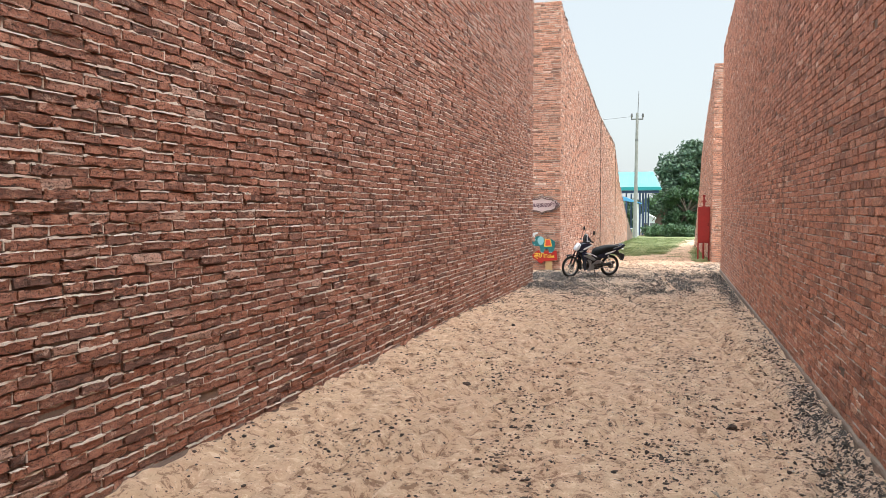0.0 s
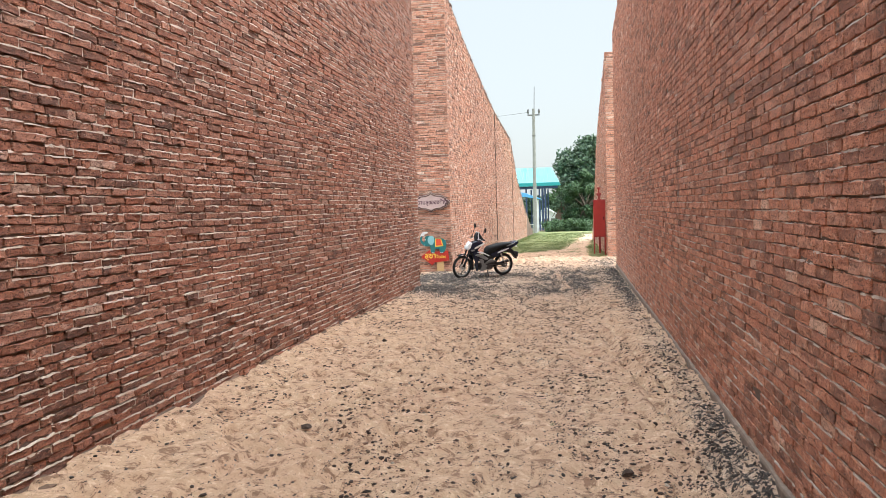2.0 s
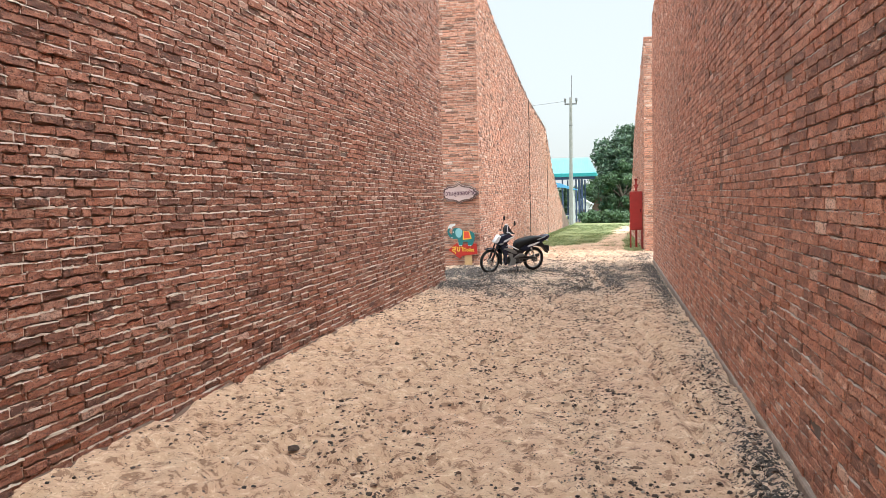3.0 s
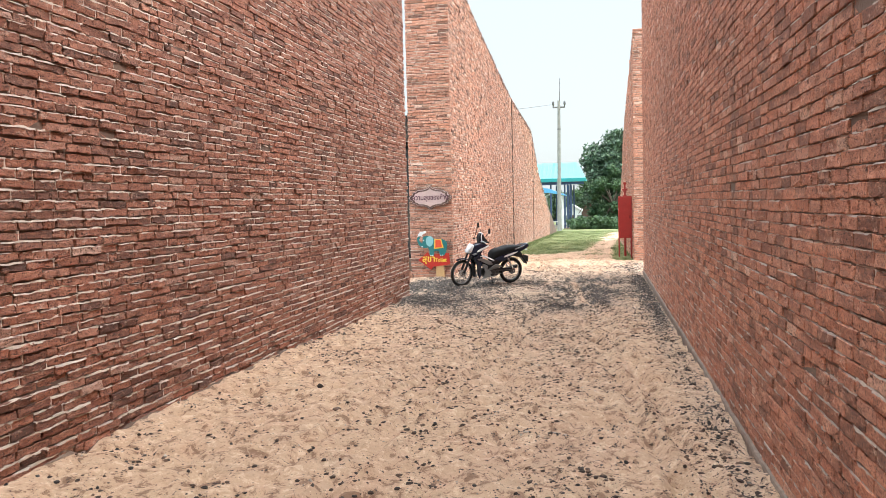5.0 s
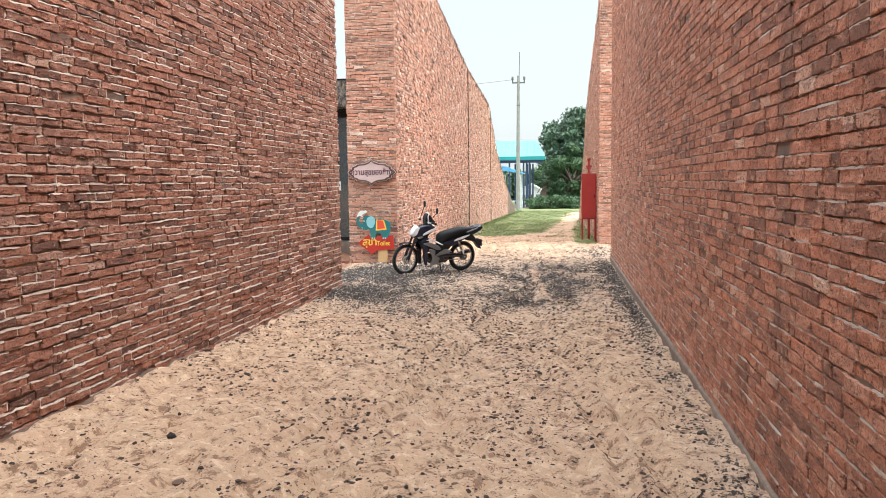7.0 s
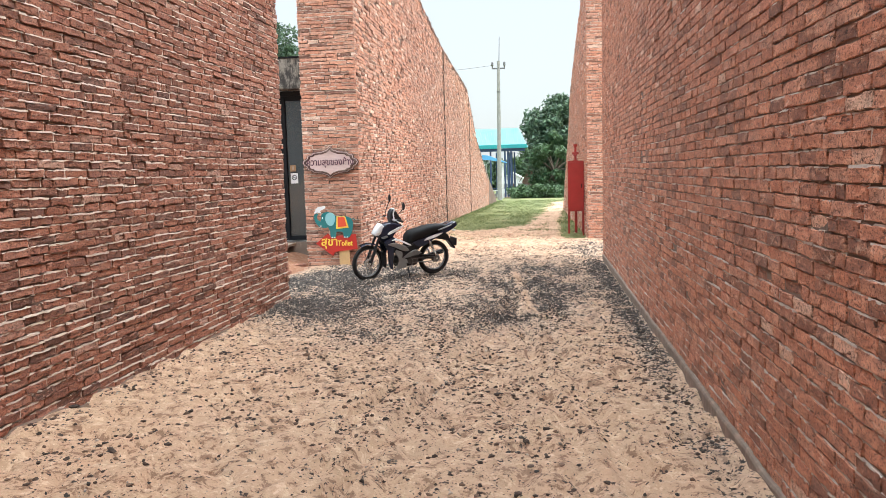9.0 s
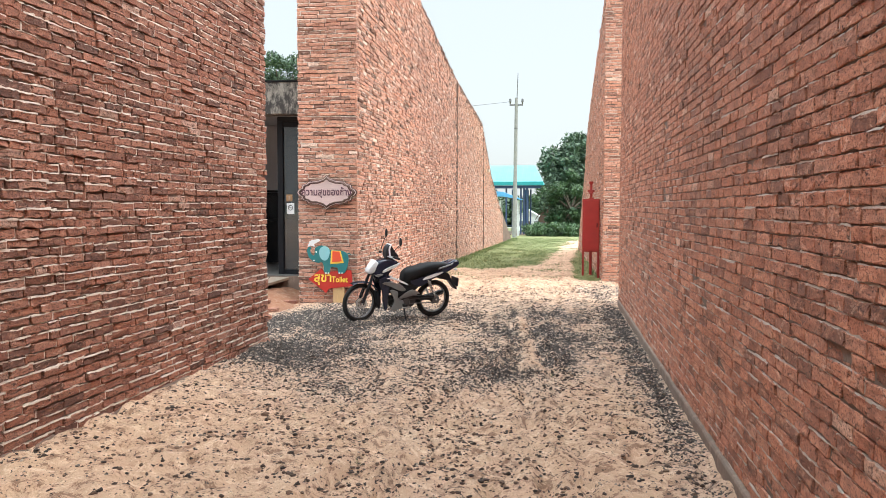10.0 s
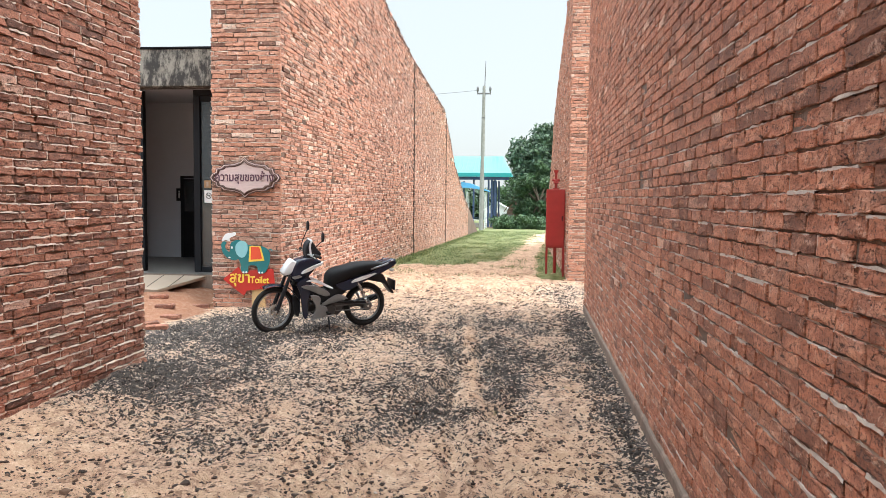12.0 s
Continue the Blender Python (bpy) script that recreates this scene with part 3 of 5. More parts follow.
# ---- entrance between the walls ----
WHITE_PAINT = plain("white_paint", (0.74, 0.75, 0.76), 0.6, 0, 0.06, 5)
GREY_PLASTER = plain("grey_plaster", (0.47, 0.50, 0.55), 0.85, 0, 0.08, 3)
DARK_FRAME = plain("dark_frame", (0.010, 0.011, 0.014), 0.7, 0, 0.2, dust=0.008)
BLACK_PANEL = plain("black_panel", (0.008, 0.009, 0.011), 0.35, 0, 0.2, dust=0.008)
TILE = plain("beige_tile", (0.36, 0.285, 0.22), 0.7, 0, 0.15, 9)
FLOOR_GREY = plain("grey_tile", (0.12, 0.112, 0.105), 0.5, 0, 0.15, 9)
BROWN_SIGN = plain("brown_sign", (0.30, 0.17, 0.08), 0.6)
INK = plain("dark_ink", (0.02, 0.02, 0.025), 0.6)
glass_m = Mat("tinted_glass", 0.06)
glass_m.color((0.10, 0.115, 0.125))
glass_m.b.inputs["Transmission Weight"].default_value = 0.55
glass_m.b.inputs["IOR"].default_value = 1.45
glass_m.bump(glass_m.noise(1.5, 2), 0.05, 0.01)
GLASS = glass_m.m

beam = tagged(part("concrete_beam", boxed(-9.5, -3.93, 24.95, 25.3, 3.34, 3.935, bevel=0.02), CONCRETE), "rain-streaked grey concrete beam over the entrance", "beam", kind="structure")
tagged(part("cover_flashing", boxed(-9.5, -3.93, 24.93, 25.34, 3.94, 3.965), DARK_FRAME), "thin dark metal cap on the beam", "flashing", kind="structure")
ceiling_bm = bmesh.new()
box(ceiling_bm, -9.5, -3.93, 25.304, 32, 3.5, 3.95)
ceiling = tagged(part("ceiling", ceiling_bm, GREY_PLASTER), "flat slab over the entrance hall", "ceiling", kind="structure")
floor_in = tagged(part("floor", boxed(-9.5, -3.93, 25.05, 32, -0.3, 0.32, bevel=0.006), FLOOR_GREY), "raised tiled floor of the entrance hall", "floor", kind="structure")
for nm, b in (("wall_hall_back", (-9.5, -3.93, 28.3, 28.5, 0.322, 3.498)), ("wall_hall_side", (-9.7, -9.502, 25, 32, -0.3, 3.95))):
    tagged(part(nm, boxed(*b), GREY_PLASTER), "plain light grey plastered wall of the hall", "wall", kind="structure")

# unseen wall, added to cut the light that enters the hall
tagged(part("wall_hall_front", boxed(-9.5, -6.7, 25.31, 25.5, 0.322, 3.33), GREY_PLASTER), "unseen plain plastered wall added to dim the hall", "wall", kind="structure")
tagged(part("trim", boxed(-5.70, -5.655, 25.31, 25.42, 0.322, 3.335, bevel=0.006), DARK_FRAME), "dark metal frame post of the entrance", "trim", kind="structure")

# glazed door in the dark frame
door = tagged(empty("door_1", pose(-4.3, 25.36, 0.322)), "tall dark-framed glazed door at the entrance", "door", kind="structure")
for nm, b in (("jamb", (-0.48, -0.37, -0.05, 0.05, 0, 2.92)), ("jamb", (0.28, 0.36, -0.05, 0.05, 0, 2.92)), ("head", (-0.48, 0.36, -0.05, 0.05, 2.922, 3.015)),
              ("sill", (-0.368, 0.278, -0.035, 0.035, 0.001, 0.09)), ("top_rail", (-0.368, 0.278, -0.035, 0.035, 2.82, 2.919))):
    part(nm, boxed(*b, bevel=0.006), DARK_FRAME, door)
part("pane", boxed(-0.366, 0.276, -0.006, 0.006, 0.092, 2.818), GLASS, door, "tinted glass")
hd = part("handle", tube(bmesh.new(), [(0.2, -0.04, 0.85), (0.2, -0.075, 0.87), (0.2, -0.075, 1.35), (0.2, -0.04, 1.37)], 0.011), plain("steel", (0.6, 0.6, 0.6), 0.3, 0.9), door, "steel pull handle")
side = tagged(empty("door_2", pose(-6.1, 28.27, 0.324)), "black flush door in the grey hall wall", "door", kind="structure")
part("leaf", boxed(-0.24, 0.62, -0.03, 0.02, 0.005, 1.62, bevel=0.005), BLACK_PANEL, side)
part("frame", slab(bmesh.new(), [(-0.29, 0), (-0.245, 0), (-0.245, 1.63), (0.63, 1.63), (0.63, 0), (0.68, 0), (0.68, 1.68), (-0.29, 1.68)], 0.06, "y", 0.0), DARK_FRAME, side)
part("glazing", boxed(-0.2, 0.58, -0.034, -0.0305, 0.95, 1.58), GLASS, side)

sign = tagged(empty("restroom_sign", pose(-6.43, 28.28, 1.62)), "small black restroom plate with a white figure", "sign")
part("plate", boxed(-0.065, 0.065, -0.012, 0.01, -0.13, 0.13, bevel=0.004), BLACK_PANEL, sign)
part("figure", blob(tube(bmesh.new(), [(0, -0.016, -0.07), (0, -0.016, 0.03)], 0.014, 8), (0, -0.016, 0.06), (0.016, 0.004, 0.018), sub=2), WHITE_PAINT, sign)
sign = tagged(empty("no_smoking_sign", pose(-4.54, 25.352, 1.585)), "white no-smoking notice stuck on the glass door", "sign")
part("sheet", boxed(-0.075, 0.075, -0.004, 0.0, -0.105, 0.105), WHITE_PAINT, sign)
part("ring", ring(bmesh.new(), 0.045, 0.006, 24, 6, Matrix.Translation((0, -0.006, 0.015))), INK, sign)
part("bar", tube(bmesh.new(), [(-0.03, -0.006, 0.045), (0.03, -0.006, -0.015)], 0.004, 6), INK, sign)
part("cigarette", boxed(-0.028, 0.028, -0.008, -0.004, 0.01, 0.02), INK, sign)
sign = tagged(empty("brown_notice", pose(-4.56, 25.352, 1.79)), "small square brown notice on the glass door", "sign")
part("plate", boxed(-0.06, 0.06, -0.004, 0.0, -0.065, 0.065), BROWN_SIGN, sign)
part("mark", boxed(-0.018, 0.018, -0.007, -0.0042, -0.04, 0.04, bevel=0.002), TILE, sign)

# threshold board of pale tiles, tilted, on a low step
step_ob = tagged(empty("entrance_step"), "low step of beige tiled slabs sagging over soil", "step")
stp = slab(bmesh.new(), [(-5.9, 24.35), (-4.95, 24.3), (-4.45, 25.0), (-5.9, 25.04)], 0.05, "z", 0.0, 0.004)
tip = Matrix.Translation((0, 25.0, 0)) @ pose(0, 0, 0, 13) @ Matrix.Translation((0, -25.0, 0))
bmesh.ops.transform(stp, matrix=Matrix.Translation((0, 0, 0.27)) @ tip, verts=stp.verts)
part("slab", stp, TILE, step_ob)
for i in range(4):
    g = boxed(-5.85 + i * 0.34, -5.84 + i * 0.34, 24.42, 25.0, 0, 0.004)
    bmesh.ops.transform(g, matrix=Matrix.Translation((0, 0, 0.296)) @ tip, verts=g.verts)
    part("joint", g, INK, step_ob)
part("riser", boxed(-5.95, -3.95, 25.0, 25.046, -0.05, 0.31, bevel=0.005), CONCRETE_CLEAN, step_ob)

# ---- footing along the wall ----
foot = bmesh.new()
prev = None
for i in range(150):
    y = 4.0 + i * 0.138
    a = 0.012 * noise.noise((y * 3, 0, 0)) + 0.006 * noise.noise((y * 14, 3, 0))
    row = [foot.verts.new(p) for p in ((1.64, y, -0.3), (1.578 + a * 0.6, y, -0.3), (1.574 + a * 0.6, y, 0.02 + a), (1.582 + a * 0.6, y, 0.034 + a), (1.64, y, 0.042 + a))]
    if prev:
        for k in range(4):
            foot.faces.new((prev[k], prev[k + 1], row[k + 1], row[k]))
    prev = row
tagged(part("footing", foot, CONCRETE_CLEAN), "rough grey concrete footing at the wall's base", "footing", kind="structure")

fil = bmesh.new()
prev = None
for i in range(130):
    y = 2.0 + i * 0.14
    a = 0.012 * noise.noise((y * 2.3, 7, 0)) + 0.008 * noise.noise((y * 11, 5, 0))
    z = ground_height(-2.95, y)
    row = [fil.verts.new(p) for p in ((-3.03, y, z + 0.012 + a), (-2.997 + a, y, z + 0.006 + a), (-2.98 + a, y, z - 0.02))]
    if prev:
        for k in range(2):
            fil.faces.new((prev[k], prev[k + 1], row[k + 1], row[k]))
    prev = row
tagged(part("mortar_fillet", fil, MORTAR_SHADE_L), "rough mortar fillet at the wall's foot", "footing", kind="structure")

# ---- signs on the brick pier ----
TEAL = plain("teal_paint", (0.006, 0.16, 0.17), 0.5, 0, 0.12)
AQUA = plain("aqua_paint", (0.24, 0.52, 0.56), 0.5, 0, 0.08)
RED_BOARD = plain("red_board", (0.50, 0.022, 0.014), 0.5, 0, 0.12)
ORANGE_RED = plain("orange_red_cloth", (0.72, 0.08, 0.03), 0.5, 0, 0.1)
YELLOW = plain("yellow_paint", (0.90, 0.62, 0.08), 0.5, 0, 0.08)
PINK_WOOD = wood_material("pink_washed_wood", (0.62, 0.47, 0.46), (1.2, 10, 14))
BROWN_TRIM = wood_material("carved_brown_wood", (0.065, 0.026, 0.022), (6, 6, 6))
RAW_WOOD = wood_material("raw_wood", (0.62, 0.40, 0.19), (10, 10, 1))


def lettering(body, width, material, parent, at, height=None):
    """Raised letters facing -y, centred on at, fitted to a width."""
    cu = bpy.data.curves.new("lettering", "FONT")
    cu.body, cu.align_x, cu.align_y, cu.extrude, cu.offset = body, "CENTER", "CENTER", 0.012, 0.018
    tmp = bpy.data.objects.new("lettering", cu)
    scene.collection.objects.link(tmp)
    bpy.context.view_layer.update()
    me = bpy.data.meshes.new_from_object(tmp.evaluated_get(bpy.context.evaluated_depsgraph_get()))
    bpy.data.objects.remove(tmp)
    co = np.array([v.co[:] for v in me.vertices])
    lo, hi = co.min(0), co.max(0)
    k = width / (hi[0] - lo[0])
    kz = k if height is None else height / (hi[1] - lo[1])
    for v in me.vertices:
        x, y, z = v.co - Vector(((lo[0] + hi[0]) / 2, (lo[1] + hi[1]) / 2, 0))
        v.co = (x * k, -z * 0.3, y * kz)
    me.materials.clear()
    me.materials.append(material)
    ob = part("lettering", me, None, parent)
    ob.location = at
    return ob


plaque = tagged(empty("name_board", pose(-3.385, 23.955, 1.865)), "pink-washed wooden name board with carved dark brown edge", "sign")
half = [(0.0, 0.30), (0.06, 0.245), (0.17, 0.205), (0.33, 0.19), (0.37, 0.15), (0.44, 0.135), (0.455, 0.075), (0.51, 0.05), (0.54, 0.0)]
quarter = half + [(x, -z) for x, z in half[-2::-1]]
edge = quarter + [(-x, z) for x, z in quarter[-2:0:-1]]
part("backing", slab(bmesh.new(), edge, 0.03, "y", 0.0, 0.008), BROWN_TRIM, plaque)
part("board", slab(bmesh.new(), [(x * 0.85, z * 0.77) for x, z in edge], 0.018, "y", -0.0225, 0.004), PINK_WOOD, plaque)
inner, outer = [(x * 0.84, z * 0.755) for x, z in edge], [(x * 0.92, z * 0.87) for x, z in edge]
mold = bmesh.new()
n_e = len(edge)
va, vb, vc = ([mold.verts.new((x, d, z)) for x, z in pts] for pts, d in ((inner, -0.031), ([((a + c) / 2, (b + d) / 2) for (a, b), (c, d) in zip(inner, outer)], -0.044), (outer, -0.015)))
for i in range(n_e):
    j = (i + 1) % n_e
    mold.faces.new((va[i], va[j], vb[j], vb[i]))
    mold.faces.new((vb[i], vb[j], vc[j], vc[i]))
part("moulding", mold, BROWN_TRIM, plaque)
rim = bmesh.new()
va, vb = ([rim.verts.new((x * k, d, z * k2)) for x, z in edge] for k, k2, d in ((0.97, 0.95, -0.019), (0.935, 0.895, -0.0185)))
for i in range(n_e):
    rim.faces.new((va[i], va[(i + 1) % n_e], vb[(i + 1) % n_e], vb[i]))
part("inlay", rim, PINK_WOOD, plaque, "thin pink inlaid line")
PURPLE = plain("dark_purple_paint", (0.085, 0.03, 0.055), 0.6)
lettering("ความสุขของช้าง", 0.88, PURPLE, plaque, (0, -0.034, 0.0), 0.19)

U = 0.0028


def cut(pts):
    return [(x * U, -z * U) for x, z in pts]


toilet = tagged(empty("toilet_sign", pose(-3.80, 23.84, 1.17, 0, 0, 3)), "painted plywood elephant and red arrow toilet sign", "sign")
body = rounded(cut([(84, 92), (120, 76), (152, 86), (185, 104), (240, 106), (276, 120), (291, 150), (284, 205), (262, 246), (228, 248), (222, 214), (192, 208), (176, 216), (173, 246), (142, 248), (136, 206), (124, 178), (104, 183), (70, 174), (46, 152), (34, 122), (34, 95), (48, 84), (60, 92), (52, 106), (58, 128), (76, 138), (80, 116)]), 4)
part("elephant_cutout", slab(bmesh.new(), body, 0.018, "y", 0.0, 0.003), TEAL, toilet, "teal plywood elephant")
part("ear", slab(bmesh.new(), rounded(cut([(142, 80), (168, 92), (174, 125), (160, 160), (138, 168), (116, 150), (108, 118), (118, 92)])), 0.008, "y", -0.013, 0.002), AQUA, toilet)
part("saddle_border", slab(bmesh.new(), cut([(184, 106), (242, 108), (262, 182), (178, 190)]), 0.006, "y", -0.0122, 0.001), YELLOW, toilet)
part("saddle_cloth", slab(bmesh.new(), cut([(192, 110), (236, 112), (250, 172), (190, 178)]), 0.006, "y", -0.0184, 0.001), ORANGE_RED, toilet)
part("water_splash", slab(bmesh.new(), rounded(cut([(36, 84), (44, 62), (60, 44), (84, 40), (106, 36), (110, 50), (88, 62), (76, 70), (80, 84), (56, 78)])), 0.012, "y", -0.002, 0.002), WHITE_PAINT, toilet)
part("tail", tube(bmesh.new(), [(284 * U, 0, -126 * U), (296 * U, 0, -122 * U), (302 * U, 0, -132 * U)], 0.008, 6), TEAL, toilet)
for fx in (150, 166, 234, 250):
    part("toenail", blob(bmesh.new(), (fx * U, -0.012, -245 * U), (0.016, 0.006, 0.014), sub=2), WHITE_PAINT, toilet)
part("eye", blob(bmesh.new(), (90 * U, -0.011, -116 * U), (0.013, 0.004, 0.02), sub=2), WHITE_PAINT, toilet)
part("tusk", blob(bmesh.new(), (76 * U, -0.011, -168 * U), (0.02, 0.005, 0.01), sub=2), WHITE_PAINT, toilet)
part("arrow_board", slab(bmesh.new(), cut([(38, 284), (122, 216), (134, 240), (306, 226), (314, 324), (164, 342), (150, 370)]), 0.02, "y", 0.021, 0.003), RED_BOARD, toilet, "red arrow-shaped board")
lettering("สุขา", 0.30, YELLOW, toilet, (128 * U, 0.006, -286 * U), 0.19)
lettering("Toilet", 0.28, YELLOW, toilet, (234 * U, 0.006, -284 * U), 0.1)
part("post", boxed(0.53, 0.73, 0.032, 0.06, -1.24, -0.93, bevel=0.004), RAW_WOOD, toilet, "raw wooden post")

# ---- red hose cabinet ----
RED = plain("red_enamel", (0.33, 0.022, 0.02), 0.5, 0, 0.25, 6)
cab = tagged(empty("hose_cabinet", pose(1.345, 30.0, -0.06)), "dark red steel fire hose cabinet on legs by the wall", "fire cabinet")
part("body", boxed(-0.2, 0.2, -0.13, 0.15, 0.61, 1.88, bevel=0.012), RED, cab)
dr = part("door", boxed(-0.185, 0.185, -0.15, -0.132, 0.64, 1.85, bevel=0.006), RED, cab)
part("latch", boxed(0.13, 0.15, -0.165, -0.1505, 1.2, 1.3, bevel=0.003), DARK_FRAME, dr)
for z in (0.85, 1.65):
    part("hinge", tube(bmesh.new(), [(-0.195, -0.142, z - 0.05), (-0.195, -0.142, z + 0.05)], 0.011, 8), RED, dr)
for lx, ly in ((-0.18, -0.11), (0.18, -0.11), (-0.18, 0.13), (0.18, 0.13)):
    part("leg", boxed(lx - 0.02, lx + 0.02, ly - 0.02, ly + 0.02, -0.03, 0.609, bevel=0.003), RED, cab)
part("pipe", tube(bmesh.new(), [(0.0, 0.02, -0.03), (0.0, 0.02, 0.608)], 0.035, 12), RED, cab)
part("top_plate", boxed(-0.06, 0.06, -0.04, 0.08, 1.882, 1.91, bevel=0.005), RED, cab)
part("riser", tube(bmesh.new(), [(0, 0.02, 1.9), (0, 0.02, 2.0), (0, 0.02, 2.02), (0, 0.02, 2.1), (0, 0.02, 2.22), (0, 0.02, 2.26), (0, 0.02, 2.3)], [0.03, 0.03, 0.06, 0.03, 0.026, 0.05, 0.052], 14), RED, cab)
part("valve", tube(bmesh.new(), [(-0.08, 0.02, 2.08), (0.08, 0.02, 2.08)], [0.024, 0.03], 10), RED, cab)
part("yellow_tag", boxed(-0.203, -0.2005, -0.05, 0.0, 0.63, 0.72), YELLOW, cab)

# ---- motorcycle ----
RUBBER = plain("rubber", (0.022, 0.021, 0.021), 0.8, 0, 0.3, dust=0.008)
BLACK_PLASTIC = plain("black_plastic", (0.018, 0.019, 0.023), 0.38, 0, 0.3, dust=0.008)
NAVY = plain("navy_paint", (0.012, 0.016, 0.035), 0.22, 0, 0.2, dust=0.008)
SILVER = plain("silver_paint", (0.21, 0.215, 0.22), 0.32, 0.4, 0.15, dust=0.01)
PEARL = plain("white_cowl", (0.75, 0.77, 0.80), 0.25, 0, 0.05)
CHROME = plain("worn_chrome", (0.55, 0.55, 0.55), 0.28, 0.95, 0.15)
DARK_STEEL = plain("dark_steel", (0.13, 0.13, 0.135), 0.4, 0.7, 0.2)
ENGINE = plain("engine_alloy", (0.06, 0.06, 0.063), 0.5, 0.6, 0.3)
VINYL = plain("seat_vinyl", (0.010, 0.0105, 0.012), 0.62, 0, 0.2, 20, 0.3, dust=0.008)
RED_LENS = plain("red_lens", (0.5, 0.02, 0.02), 0.2)
MIRROR = Mat("mirror_glass", 0.04, 1.0).color((0.8, 0.8, 0.8)).m


def wheel(name, parent, x, r, turn=0.0, fat=0.028):
    w = empty(name)
    w.parent = parent
    w.matrix_local = pose(x, 0, r, 0, 0, turn)
    part("tyre", ring(bmesh.new(), r - fat, fat, 48, 12, flat=1.05), RUBBER, w)
    part("rim", ring(bmesh.new(), r - 2 * fat - 0.006, 0.010, 48, 8, flat=1.8), DARK_STEEL, w)
    part("hub", tube(bmesh.new(), [(0, -0.055, 0), (0, -0.05, 0), (0, 0.05, 0), (0, 0.055, 0)], [0.02, 0.042, 0.042, 0.02], 20), ENGINE, w)
    for i in range(28):
        a = 2 * math.pi * i / 28
        b = a + (0.35 if i % 2 else -0.35)
        sp = tube(bmesh.new(), [(0.04 * math.cos(b), 0.03 * (1 if i % 4 < 2 else -1), 0.04 * math.sin(b)), ((r - 2 * fat - 0.01) * math.cos(a), 0, (r - 2 * fat - 0.01) * math.sin(a))], 0.0018, 4, False)
        part("spoke", sp, DARK_STEEL, w)
    return w


def side_shape(pts, depth, at=0.0, bevel=0.01, n=4):
    return slab(bmesh.new(), rounded(pts, n) if n else pts, depth, "y", at, bevel)


bike = tagged(empty("motorcycle", pose(-1.84, 22.4, ground_height(-1.84, 22.4) + 0.04, -6, 0, 217.5)), "dark navy and silver step-through motorcycle parked on gravel", "motorcycle")
WB = 0.605
wheel("front_wheel", bike, WB, 0.286, 8)
wheel("rear_wheel", bike, -WB, 0.286, 0, 0.034)
for s in (-1, 1):
    part("fork_leg", tube(bmesh.new(), [(WB - 0.01, s * 0.075, 0.27), (WB - 0.1, s * 0.075, 0.52), (WB - 0.17, s * 0.07, 0.72)], [0.026, 0.024, 0.018], 10), BLACK_PLASTIC, bike)
    part("swingarm", tube(bmesh.new(), [(-WB - 0.03, s * 0.085, 0.285), (-0.2, s * 0.075, 0.33)], [0.018, 0.024], 8), ENGINE, bike)
    shock = part("shock", tube(bmesh.new(), [(-WB + 0.02, s * 0.11, 0.33), (-WB + 0.16, s * 0.11, 0.60)], 0.014, 8), CHROME, bike)
    coil = [(-WB + 0.045 + 0.1 * t / 60 + 0, s * 0.11 + 0.026 * math.sin(t * 0.9), 0.38 + 0.19 * t / 60 + 0.0) for t in range(61)]
    coil = [(x + 0.026 * math.cos(t * 0.9), y, z) for t, (x, y, z) in enumerate(coil)]
    part("spring", tube(bmesh.new(), coil, 0.0045, 5), CHROME, shock)
    part("axle_nut", tube(bmesh.new(), [(-WB, s * 0.06, 0.286), (-WB, s * 0.12, 0.286)], 0.014, 8), CHROME, bike)
    part("front_axle_nut", tube(bmesh.new(), [(WB, s * 0.055, 0.286), (WB, s * 0.1, 0.286)], 0.014, 8), CHROME, bike)
# mudguards
fend = bmesh.new()
rows = []
for i in range(15):
    a = radians(62 + i * 7.2)
    rows.append([fend.verts.new((WB + 0.325 * math.cos(a) - 0.0, 0.062 * math.sin(b), 0.286 + (0.325 - 0.02 * (1 - math.cos(b))) * math.sin(a))) for b in (radians(-90 + k * 22.5) for k in range(9))])
for a, b in zip(rows, rows[1:]):
    for k in range(8):
        fend.faces.new((a[k], a[k + 1], b[k + 1], b[k]))
bmesh.ops.solidify(fend, geom=fend.faces[:], thickness=0.006)
part("front_mudguard", fend, NAVY, bike, smooth=True)
part("mud_flap", side_shape([(WB - 0.31, 0.20), (WB - 0.27, 0.22), (WB - 0.23, 0.42), (WB - 0.27, 0.45), (WB - 0.31, 0.34)], 0.1, 0, 0.008), BLACK_PLASTIC, bike)
part("rear_mudguard", side_shape([(-0.62, 0.62), (-0.80, 0.69), (-0.90, 0.55), (-0.99, 0.44), (-0.965, 0.42), (-0.85, 0.55), (-0.75, 0.58)], 0.13, 0, 0.01), BLACK_PLASTIC, bike)
part("number_plate", boxed(-0.99, -0.97, -0.1, 0.1, 0.47, 0.60, bevel=0.003), BLACK_PLASTIC, bike)
